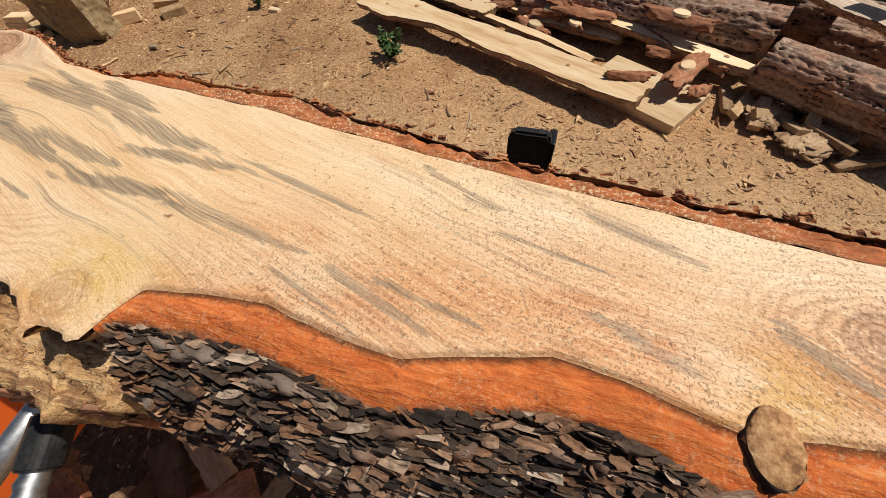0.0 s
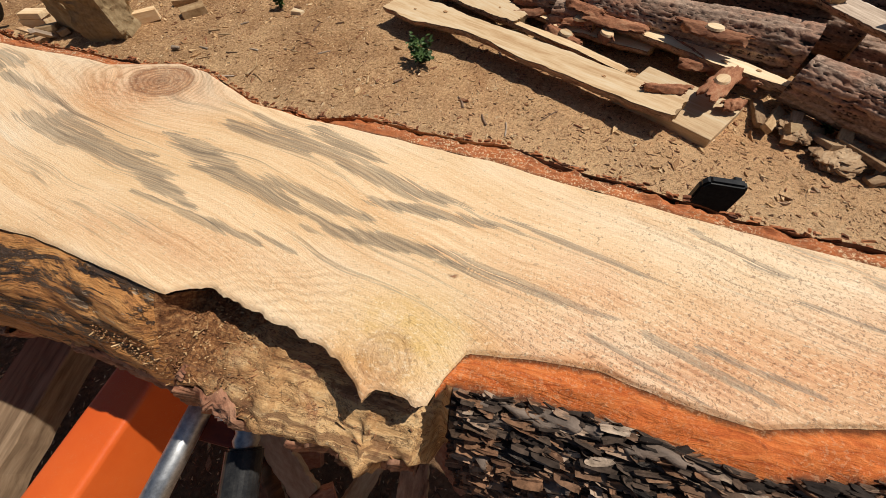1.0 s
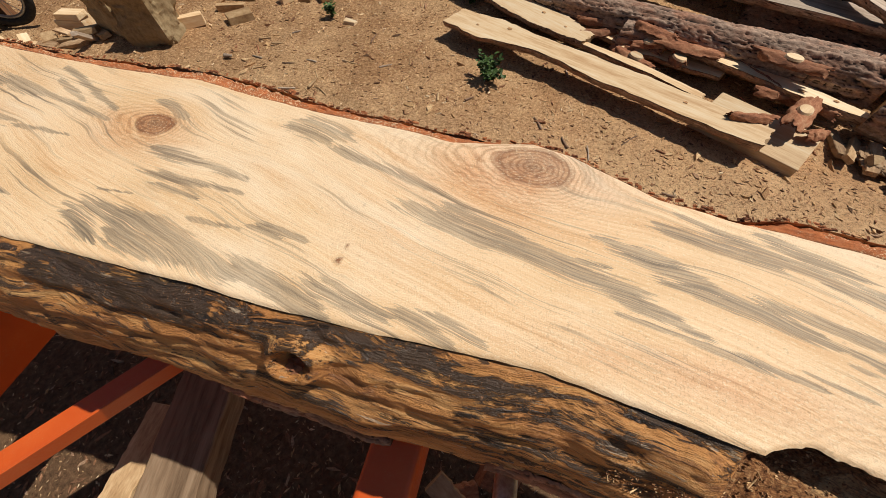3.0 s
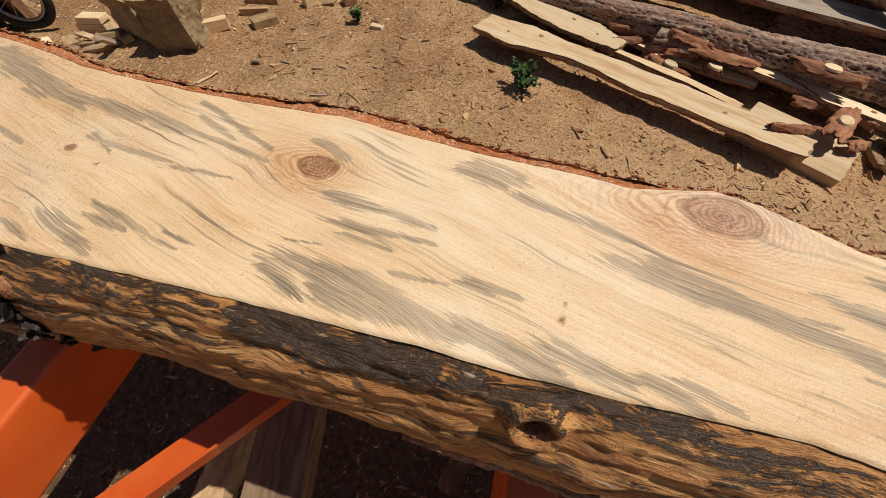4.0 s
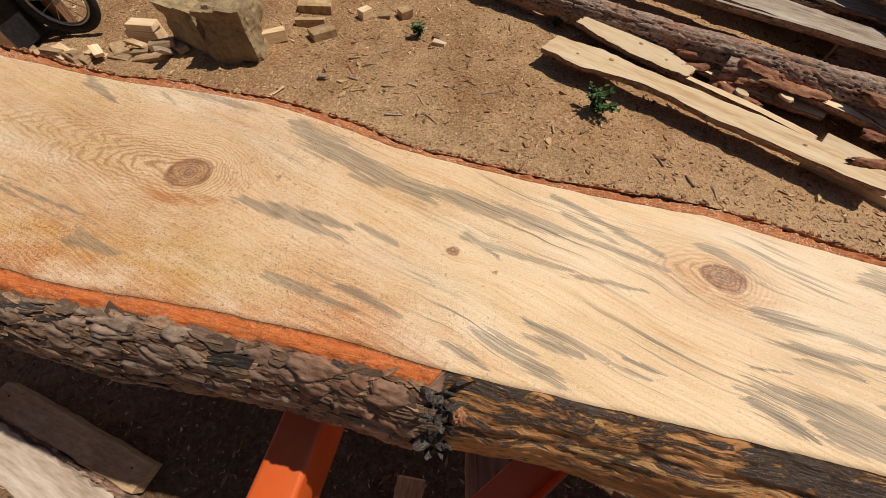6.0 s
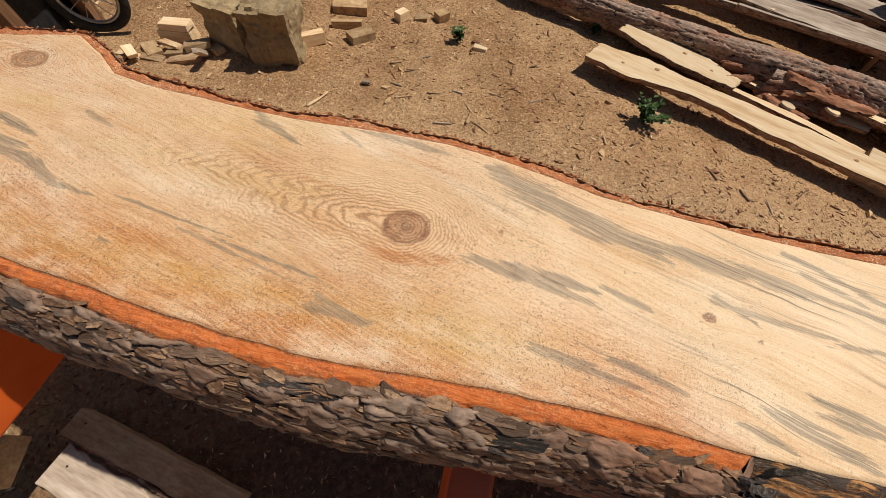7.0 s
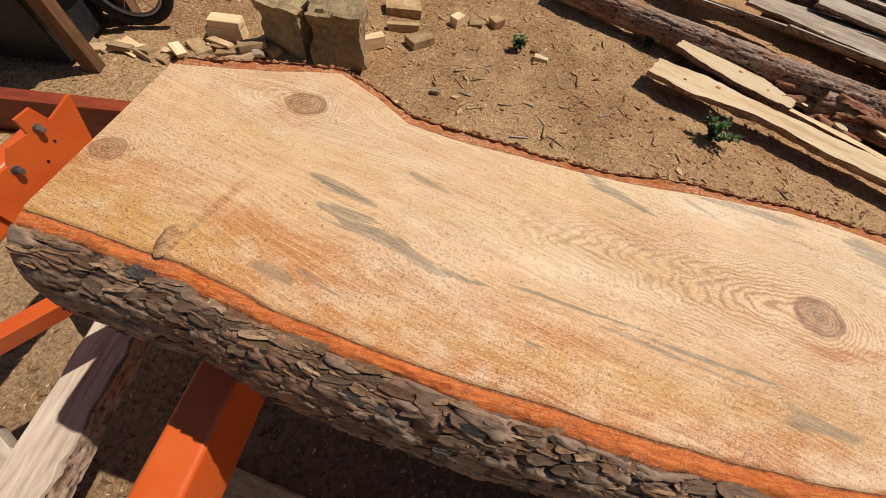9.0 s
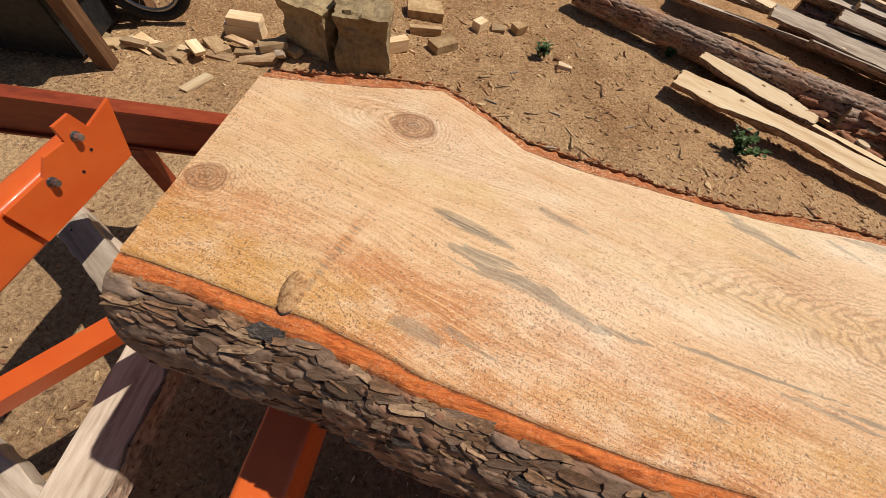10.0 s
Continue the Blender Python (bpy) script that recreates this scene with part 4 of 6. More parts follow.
def plate_shape(rng):
    """One flake of bark: a thin ragged chip, longer than wide, curled at one edge, as points and faces."""
    n, curl, bow = 5, rng.uniform(0.2, 1.5), rng.uniform(-0.7, 0.7)
    rows = []
    for i in range(n):
        u = i / (n - 1) * 2 - 1
        half = (1 - 0.42 * abs(u) ** 3.5) * rng.uniform(0.6, 1.15)
        mid = 0.25 * bow * (u * u - 0.4)
        rows.append([(u * 0.5 + rng.uniform(-0.08, 0.08), mid + 0.5 * half * v, curl * max(0, -v) ** 2 + bow * u * u * 0.7 + rng.uniform(-0.12, 0.12)) for v in (-1, -0.1, 1)])
    flat = [p for r in rows for p in r]
    k = len(flat)
    pts = [(x, y, z + 0.5) for x, y, z in flat] + [(x, y, z - 0.5) for x, y, z in flat]
    faces = [(3 * i + j, 3 * i + 3 + j, 3 * i + 4 + j, 3 * i + 1 + j) for i in range(n - 1) for j in (0, 1)]
    rim = [3 * i for i in range(n)] + [3 * n - 2] + [3 * i + 2 for i in range(n - 1, -1, -1)] + [1]
    faces += [(rim[i - 1], rim[i - 1] + k, rim[i] + k, rim[i]) for i in range(len(rim))]
    return pts, faces


def plate_mesh(rng, name, material):
    me = bpy.data.meshes.new(name)
    pts, faces = plate_shape(rng)
    me.from_pydata(pts, [], faces)
    me.materials.append(material)
    return me


def flank_frame(x, q):
    """Place and axes on the log's side: along, round and outwards."""
    y, z = flank(np.array([x, x]), np.array([q, q + 0.01]))
    t = Vector((0, y[1] - y[0], z[1] - z[0])).normalized()
    n = Vector((0, t.z, -t.y))
    return Vector((x, y[0], z[0])), Vector((1, 0, 0)), -t, n


def plate_pose(rng, x, q, small=1.0, wild=1.0):
    p, e, t, n = flank_frame(x, q)
    rot = Matrix((e, t, n)).transposed().to_4x4()
    length, wide = rng.uniform(0.018, 0.060) * small, rng.uniform(0.006, 0.017) * small
    return Matrix.Translation(p + n * rng.uniform(0.0, 0.002 + 0.008 * wild)) @ rot @ pose(0, 0, 0, rng.uniform(-34, 16) * wild, rng.uniform(-8, 8) * wild, rng.gauss(0, 13)) @ Matrix.Diagonal((length, wide, rng.uniform(0.0012, 0.0022 + 0.0018 * wild), 1))


def plates():
    rng = random.Random(5)
    browns = [plate_mesh(rng, "bark_plate", BARK_PLATE) for _ in range(9)]
    chars = [plate_mesh(rng, "bark_plate", BARK_CHAR) for _ in range(9)]
    for parent, a, b, size, wild, rest, kinds, stops in ((bark_a, X0 + 0.03, BARE_A - 0.02, 1.45, 0.07, 900, browns * 8 + chars, ((0.0, (0.11, 0.06, 0.035)), (0.4, (0.22, 0.125, 0.072)), (0.8, (0.29, 0.175, 0.102)), (1.0, (0.38, 0.255, 0.16)))),
                                       (bark_b, -0.262, 0.55, 0.62, 1.0, 8000, chars * 3 + browns, ((0.0, (0.02, 0.015, 0.013)), (0.4, (0.085, 0.06, 0.046)), (0.75, (0.24, 0.13, 0.075)), (1.0, (0.40, 0.32, 0.25))))):
        for _ in range(250):
            ob = new("bark_plate", rng.choice(kinds))
            ob.parent = parent
            ob.matrix_local = plate_pose(rng, rng.uniform(a, b), rng.uniform(0.02, 1.15), size, wild)
        if parent == bark_a:
            for _ in range(46):
                ob = new("bark_plate", rng.choice(chars))
                ob.parent = parent
                ob.matrix_local = plate_pose(rng, rng.gauss(BARE_A + 0.004, 0.012), rng.uniform(0.1, 1.2), 0.6) @ pose(0, 0, 0, rng.uniform(-50, 50), rng.uniform(-60, 60), rng.uniform(0, 90))
        heaps = {False: ([], []), True: ([], [])}
        for _ in range(rest):
            pts, fs = plate_shape(rng)
            x, q = rng.uniform(a, b), rng.uniform(0.0, 1.3) ** 1.15
            m = plate_pose(rng, x, q, rng.uniform(0.3, 0.8) * size, wild)
            verts, faces = heaps[q + 0.35 * math.sin(x * 21) + rng.gauss(0, 0.15) > 0.62]
            k = len(verts)
            verts += [tuple(m @ Vector(p)) for p in pts]
            faces += [tuple(k + i for i in f) for f in fs]
        for low, (verts, faces) in heaps.items():
            me = bpy.data.meshes.new("loose_bark")
            me.from_pydata(verts, [], faces)
            rust = ((0.0, (0.07, 0.038, 0.024)), (0.5, (0.18, 0.095, 0.055)), (0.85, (0.30, 0.165, 0.095)), (1.0, (0.38, 0.26, 0.18)))
            tagged(link("loose_bark", me, island_wood("bark_flake", *(rust if low else stops)), parent, smooth=False), kind="stuff")
    # crumbs of bark hanging on the far edge
    verts, faces = [], []
    for _ in range(1500):
        pts, fs = plate_shape(rng)
        m, k = plate_pose(rng, rng.uniform(X0, X1), 3.0 - rng.random() ** 2 * 0.08, rng.uniform(0.08, 0.24), 0.6), len(verts)
        verts += [tuple(m @ Vector(p)) for p in pts]
        faces += [tuple(k + i for i in f) for f in fs]
    me = bpy.data.meshes.new("loose_bark")
    me.from_pydata(verts, [], faces)
    tagged(link("loose_bark", me, island_wood("far_bark_flake", (0.0, (0.12, 0.05, 0.03)), (0.3, (0.30, 0.11, 0.05)), (0.75, (0.46, 0.17, 0.07)), (1.0, (0.56, 0.34, 0.18))), log, smooth=False), kind="stuff")


def scab(a, b, q0, q1, k, label):
    """A slab of old bark still clinging low on the bare flank."""
    X, Q = np.meshgrid(np.arange(a, b, 0.004), np.linspace(0, 1, 26), indexing="ij")
    u = (X - a) / (b - a)
    rag = 0.10 * fnoise(X * 20, Q * 0, k) + 0.05 * fnoise(X * 70, Q * 0, k + 1)
    QQ = q0 + rag + (q1 - q0) * Q * np.sin(np.clip(u, 0.02, 0.98) * math.pi) ** 0.4
    y, z = flank(X, QQ)
    h, tint = bark_relief(X, Q * 0.09, k, 0.022, 0.010)
    off = 0.002 + 0.010 * np.sin(Q * math.pi) ** 0.5 * (0.5 + 0.6 * h)
    sheet("bark_scab", np.stack([X, y - off, z + 0.2 * off], -1), SCAB, log, label, {"height": h, "tint": tint})


def splinters():
    """Loose splinters and crumbs lying in the hollow."""
    rng = random.Random(9)
    verts, faces = [], []
    for _ in range(1500):
        x, q = rng.uniform(HOLLOW_A - 0.10, HOLLOW_B - 0.03), rng.uniform(0.34, 1.02)
        if x > -0.46 and rng.random() < 0.75:
            continue
        y, z = flank(np.array([x]), np.array([q]))
        ln = rng.uniform(0.0012, 0.0045) * (3.5 if rng.random() < 0.05 else 1)
        m = Matrix.Translation((x, float(y[0]), float(z[0]) + 0.002)) @ pose(0, 0, 0, rng.uniform(-25, 25), rng.uniform(-25, 25), rng.gauss(0, 45)) @ Matrix.Diagonal((ln, rng.uniform(0.0007, 0.0018), 0.0012, 1))
        k = len(verts)
        verts += [tuple(m @ Vector(c)) for c in ((-0.5, -0.5, 0.5), (0.5, -0.2, 0.4), (0.5, 0.3, 0.4), (-0.5, 0.5, 0.5), (-0.5, -0.5, -0.5), (0.5, -0.2, -0.5), (0.5, 0.3, -0.5), (-0.5, 0.5, -0.5))]
        faces += [(k, k + 1, k + 2, k + 3)] + [(k + i, k + 4 + i, k + 4 + (i + 1) % 4, k + (i + 1) % 4) for i in range(4)]
    me = bpy.data.meshes.new("splinters")
    me.from_pydata(verts, [], faces)
    tagged(link("crumbled_wood", me, island_wood("splinter", (0.0, (0.18, 0.08, 0.04)), (0.6, (0.36, 0.19, 0.09)), (0.9, (0.52, 0.34, 0.17)), (1.0, (0.70, 0.50, 0.28))), log, smooth=False), kind="stuff")


splinters()


def flank_knot(x, q, ra, rb):
    """A dead branch stump, broken off flush in the bare flank."""
    p, e, t, n = flank_frame(x, q)
    bm = bmesh.new()
    bmesh.ops.create_icosphere(bm, subdivisions=4, radius=1.0)
    for v in bm.verts:
        c = v.co.copy()
        k = 1 + 0.28 * noise.fractal(c * 2.1 + Vector((x * 9, 0, 0)), 0.8, 2.1, 4)
        v.co = Vector((c.x * ra * k, c.y * rb * k, c.z * 0.010 * (1 + 0.5 * noise.noise(c * 6))))
    ob = part("branch_knot", bm, RED_BARK, log, "cracked red-brown dead knot", True)
    ob.matrix_local = Matrix.Translation(p) @ Matrix((e, t, n)).transposed().to_4x4()


flank_knot(-1.04, 0.42, 0.017, 0.015)
flank_knot(-1.80, 0.40, 0.012, 0.018)
SCAB = bark_skin("reddish_old_bark", (0.20, 0.085, 0.05), (0.045, 0.02, 0.013), (0.34, 0.13, 0.07), (0.42, 0.25, 0.16))
scab(-0.80, -0.54, 0.86, 1.10, 131, "reddish loose bark on the lower flank")
scab(-0.64, -0.29, 1.0, 1.09, 141, "rim of reddish bark under the hollow")
scab(-1.20, -0.92, 0.95, 1.10, 137, "thin reddish bark strip on the flank")
scab(-2.04, -1.80, 0.80, 1.06, 139, "reddish bark curl at the broken bark edge")


# ---- the mill: bed arms, braces, rail and stops ----
BED = 0.785
bed = thing("sawmill_bed", "orange painted steel sawmill bed carrying the log", "sawmill")


def bed_arm(x, width, y0, y1, z, height):
    part("bed_arm", block(width, y1 - y0, height, 0.014, (x, (y0 + y1) / 2, z - height / 2), segs=3), ORANGE, bed, "bright orange box beam", True)


for ax in (-3.44, -2.135, -0.955):
    bed_arm(ax, 0.105, -0.62, 0.75, BED, 0.22)


def brace(a, b, size):
    """An angle-iron brace between two points, one leg flat and one upright."""
    a, b = Vector(a), Vector(b)
    ln = (b - a).length
    m = Matrix.Translation((a + b) / 2) @ (b - a).to_track_quat("X", "Z").to_matrix().to_4x4()
    br = part("angle_brace", block(ln, size, 0.007, 0.002), ORANGE, bed, "orange angle iron")
    br.matrix_local = m
    part("upright_leg", block(ln, 0.007, size * 0.6, 0.002, (0, size / 2, size * 0.3)), ORANGE, br)


brace((-1.47, 0.10, 0.73), (-2.06, -0.62, 0.62), 0.085)
brace((-3.80, 0.23, 0.74), (-4.40, -0.52, 0.64), 0.085)


def end_arm():
    """The tall plate beam beyond the log's end, with a notched upright and bolts."""
    bed_arm(-4.315, 0.07, -0.45, 0.57, 0.80, 0.15)
    bm = bmesh.new()
    outline = [(0.10, -0.13), (0.44, -0.13), (0.50, 0.04), (0.40, 0.02), (0.385, 0.075), (0.33, 0.075), (0.325, 0.03), (0.26, 0.035), (0.22, 0.0), (0.10, 0.0)]
    vs = [bm.verts.new((0.042, y, z)) for y, z in outline]
    f = bm.faces.new(vs)
    ext = bmesh.ops.extrude_face_region(bm, geom=[f])
    bmesh.ops.translate(bm, vec=(0.009, 0, 0), verts=[v for v in ext["geom"] if isinstance(v, bmesh.types.BMVert)])
    bmesh.ops.recalc_face_normals(bm, faces=bm.faces[:])
    plate = part("upright_plate", bm, ORANGE, bed, "notched orange plate")
    plate.matrix_local = pose(-4.315, 0.16, 0.80)
    for y, z in ((0.225, -0.02), (0.355, 0.025)):
        part("washer", rod(0.014, (0.051, y, z), (0.055, y, z), 18, bevel=0.001), STEEL, plate, smooth=False)
        part("nut", rod(0.0105, (0.0555, y, z), (0.070, y, z), 6, bevel=0.0012), STEEL, plate, "zinc nut")
    # black discs on the plate stand in for the shade inside open holes
    for y, z in ((0.30, -0.06), (0.36, -0.03)):
        part("hole", rod(0.0045, (0.0505, y, z), (0.0525, y, z), 12), BLACK, plate)


end_arm()


def far_rail():
    rail = part("rail", block(2.0, 0.012, 0.16, 0.002), RUSTY, bed, "dark orange-red steel rail")
    rail.matrix_local = pose(-4.50, 0.742, 0.60, 0, 0, 10)
    part("top_flange", block(2.0, 0.06, 0.012, 0.003, (0, 0.01, 0.086)), RUSTY, rail)
    part("bottom_flange", block(2.0, 0.06, 0.012, 0.003, (0, 0.01, -0.086)), RUSTY, rail)
    for x in (-0.85, 0.05, 0.85):
        part("leg", block(0.06, 0.05, 0.54, 0.004, (x, 0.0, -0.36)), RUSTY, rail)


far_rail()


def side_stop():
    stop = thing("side_stop", "black steel side stop post behind the log", "stop post", pose(0.0, 0.382, 0.585))
    bm = bmesh.new()
    outline = [(-0.027, 0), (0.027, 0), (0.027, 0.55), (0.023, 0.56), (-0.020, 0.56), (-0.027, 0.550)]
    vs = [bm.verts.new((x, 0, z)) for x, z in outline]
    f = bm.faces.new(vs)
    ext = bmesh.ops.extrude_face_region(bm, geom=[f])
    bmesh.ops.translate(bm, vec=(0, 0.014, 0), verts=[v for v in ext["geom"] if isinstance(v, bmesh.types.BMVert)])
    bmesh.ops.recalc_face_normals(bm, faces=bm.faces[:])
    bmesh.ops.bevel(bm, geom=bm.edges[:], offset=0.003, segments=2, affect="EDGES")
    part("plate", bm, BLACK, stop)
    part("flange", block(0.010, 0.03, 0.54, 0.002, (0.028, 0.025, 0.27)), BLACK, stop)


side_stop()


def clamp_screw(m, label):
    """A log clamp: black sleeve on a threaded chrome screw with a pressure pad."""
    c = thing("log_clamp", label, "clamp", m)
    part("sleeve", rod(0.025, (0, -0.105, 0), (0, -0.036, 0), 28, bevel=0.003), BLACK, c, "gloss black sleeve")
    bm = bmesh.new()
    rings = []
    for i in range(34):
        r = 0.0155 if i % 2 else 0.0185
        rings.append([bm.verts.new((r * math.cos(a / 20 * math.tau), -0.30 + 0.30 * i / 33, r * math.sin(a / 20 * math.tau))) for a in range(20)])
    for a, b in zip(rings, rings[1:]):
        for i in range(20):
            bm.faces.new((a[i - 1], a[i], b[i], b[i - 1]))
    bm.faces.new(rings[0]), bm.faces.new(rings[-1][::-1])
    part("screw", bm, STEEL, c, "threaded chrome screw", True)
    part("pad", rod(0.045, (0, 0.0, 0), (0, 0.026, 0), 32, bevel=0.004), STEEL, c, "grey steel pressure pad")


clamp_screw(pose(-0.567, -0.045, 0.955, 8, 0, 19), "black and chrome log clamp screw with round pad")


def cross_bar():
    b = thing("bed_bar", "galvanised round bar through a rust-red bracket", "bar", pose(-0.735, -0.12, 0.83, 0, 0, 4))
    part("bar", rod(0.021, (0, -0.30, 0), (0, 0.30, 0), 24, bevel=0.003), STEEL, b, smooth=True)
    part("bracket", block(0.10, 0.045, 0.05, 0.005, (0.035, 0.03, -0.035)), RUSTY, b)


cross_bar()


# ---- timber under the bed on the walker's side ----
def plank(x, y, z, rz, ln, wide, thick, material, label, bark=False, rx=0.0, ry=0.0, seed=1):
    rng = random.Random(seed)
    p = thing("plank", label, "plank", pose(x, y, z, rx, ry, rz), "planks under the mill")
    bm = bmesh.new()
    n = 18
    rows = []
    for i in range(n + 1):
        u = -ln / 2 + ln * i / n
        a, b = -wide / 2 + rng.uniform(-1, 1) * 0.004, wide / 2 + rng.uniform(-1, 1) * (0.010 if bark else 0.003)
        rows.append([bm.verts.new(c) for c in ((u, a, 0), (u, b, 0), (u, b + (0.012 if bark else 0), -thick), (u, a, -thick))])
    for a, b in zip(rows, rows[1:]):
        for i in range(4):
            bm.faces.new((a[i], a[(i + 1) % 4], b[(i + 1) % 4], b[i]))
    bm.faces.new(rows[0][::-1]), bm.faces.new(rows[-1])
    bmesh.ops.recalc_face_normals(bm, faces=bm.faces[:])
    bmesh.ops.bevel(bm, geom=[e for e in bm.edges if abs((e.verts[0].co - e.verts[1].co).normalized().x) > 0.9], offset=0.003, segments=1, affect="EDGES")
    part("board", bm, material, p)
    for e in (-0.42, 0.42) if ln > 0.45 else ():
        part("nail", rod(0.004, (e * ln, 0.12 * wide, -0.002), (e * ln, 0.12 * wide, 0.002), 8), BLACK, p)
    if bark:
        us = np.linspace(-ln / 2, ln / 2, 80)
        vs = np.linspace(0, 1, 12)
        U, V = np.meshgrid(us, vs, indexing="ij")
        h, tint = bark_relief(U, V * thick * 1.6, seed, 0.05, 0.02)
        Y = wide / 2 + 0.004 + 0.012 * V + 0.012 * h + 0.006 * fnoise(U * 9, V * 0, seed)
        sheet("bark_edge", np.stack([U, Y, 0.001 - V * thick], -1), FAR_BARK, p, "strip of bark on the edge", {"height": h, "tint": tint})
    return p


plank(-4.0, -0.27, 0.40, -85, 0.80, 0.15, 0.07, GREY_WOOD, "weathered grey plank with bark edge under the mill", True, seed=3)
plank(-4.33, -0.34, 0.30, 160, 0.42, 0.16, 0.05, GREY_WOOD, "weathered grey plank lying askew under the mill", seed=4)
plank(-3.86, -0.52, 0.26, 20, 0.42, 0.16, 0.10, STUMP_WOOD, "rough split timber offcut under the mill", seed=6)
plank(-3.27, -0.36, 0.08, -8, 0.80, 0.105, 0.06, STUMP_WOOD, "tan plank with bark edge lying under the mill", seed=7)
plank(-3.25, -0.51, 0.09, -10, 0.74, 0.14, 0.06, GREY_WOOD, "pale weathered plank with bark edge under the mill", True, seed=17)
plank(-1.59, -0.20, 0.46, 104, 0.66, 0.17, 0.10, AGED_WOOD, "grey-brown plank propped beneath the bed", seed=9)
plank(-1.86, -0.30, 0.25, 95, 0.30, 0.10, 0.10, STUMP_WOOD, "split offcut block beneath the bed", seed=14)
plank(-4.30, 0.28, 0.40, 150, 0.60, 0.10, 0.08, GREY_WOOD, "dark timber sleeper beyond the log end", seed=15)
plank(-4.62, 0.45, 0.34, 155, 0.70, 0.12, 0.08, GREY_WOOD, "timber sleeper beyond the log end", seed=16)


rubble = random.Random(31)
for i in range(26):
    rx, ry = rubble.uniform(-1.25, -0.25), rubble.uniform(-0.48, -0.02)
    plank(rx, ry, rubble.uniform(0.06, 0.34), rubble.uniform(0, 180), rubble.uniform(0.12, 0.30), rubble.uniform(0.05, 0.11), rubble.uniform(0.03, 0.07), rubble.choice((STUMP_WOOD, ROOT_WOOD, RED_BARK, BROWN_WOOD)),
          "short broken wood scrap heaped under the log", False, rubble.uniform(-30, 30), rubble.uniform(-35, 35), 700 + i)


# ---- slabs and logs across the yard ----
def slab(name, line, width, z0, z1, thick, seed, label, group="slabs on the yard", face=None, knots=0):
    """A slab off a log: flat sawn face above, rounded bark beneath; line: its middle, from end to end."""
    line = [Vector(p) for p in line]
    n = 70
    rng = np.random.RandomState(seed)
    ts = np.linspace(0, 1, n)
    ln = np.concatenate([[0], np.cumsum([(b - a).length for a, b in zip(line, line[1:])])])
    cx, cy = np.interp(ts * ln[-1], ln, [p[0] for p in line]), np.interp(ts * ln[-1], ln, [p[1] for p in line])
    mx, my = cx.mean(), cy.mean()
    ang = math.atan2(cy[-1] - cy[0], cx[-1] - cx[0])
    ca, sa = math.cos(-ang), math.sin(-ang)
    U, V = (cx - mx) * ca - (cy - my) * sa, (cx - mx) * sa + (cy - my) * ca
    ob = thing(name, label, "slab", pose(mx, my, (z0 + z1) / 2, (hash2(seed, 1.0, 2.0) - 0.5) * (30 if seed >= 16 else 8), -math.degrees(math.atan2(z1 - z0, ln[-1])), math.degrees(ang)), group)
    w = np.interp(ts, np.linspace(0, 1, len(width)), width)
    wl = w / 2 * (1 + 0.22 * fnoise(ts * 7, ts * 0, seed) + 0.06 * fnoise(ts * 40, ts * 0, seed))
    wr = w / 2 * (1 + 0.22 * fnoise(ts * 7, ts * 0, seed + 3) + 0.06 * fnoise(ts * 40, ts * 0, seed))
    q = np.linspace(-1, 1, 13)
    T = np.repeat(U[:, None], 13, 1)
    side_y = V[:, None] + np.where(q < 0, q * wl[:, None], q * wr[:, None])
    jag = 0.02 * rng.rand(13)
    T[0] += jag
    T[-1] -= jag[::-1]
    Z = 0.002 * fnoise(T * 8, side_y * 8, seed + 1)
    sheet("sawn_side", np.stack([T, side_y, Z], -1), face or PALE_WOOD, ob)
    p = np.linspace(0, math.pi, 26)
    PT = np.repeat(U[:, None], 26, 1)
    PT[0] += np.interp(np.cos(p), q, jag)
    PT[-1] -= np.interp(np.cos(p), q, jag[::-1])
    A = p[None, :] * w[:, None]
    h, tint = bark_relief(PT, A, seed)
    k = 1 + 0.05 * h
    BY = V[:, None] + np.where(np.cos(p) < 0, np.cos(p) * wl[:, None], np.cos(p) * wr[:, None]) * k
    BZ = -thick * np.sin(p) * (0.85 + 0.25 * h) - 0.002 + Z[:, :1]
    sheet("bark_side", np.stack([PT, BY, BZ], -1)[:, ::-1], FAR_BARK, ob, "", {"height": h[:, ::-1], "tint": tint[:, ::-1]})
    for e in (0, -1):
        bm = bmesh.new()
        vs = [bm.verts.new((PT[e, i], BY[e, i], BZ[e, i])) for i in range(26)] + [bm.verts.new((T[e, i], side_y[e, i], Z[e, i])) for i in range(1, 12)]
        f = bm.faces.new(vs)
        bmesh.ops.triangulate(bm, faces=[f])
        part("cut_end", bm, STUMP_WOOD, ob)
    for i in range(knots):
        u = rng.uniform(0.1, 0.9)
        j = int(u * n)
        bm = bmesh.new()
        bmesh.ops.create_circle(bm, cap_ends=True, segments=14, radius=rng.uniform(0.008, 0.016))
        bmesh.ops.scale(bm, vec=(1.5, 1, 1), verts=bm.verts)
        bmesh.ops.translate(bm, vec=(U[j], V[j] + rng.uniform(-0.3, 0.3) * w[j], 0.0035), verts=bm.verts)
        part("knot", bm, STUB_WOOD, ob)
    return ob


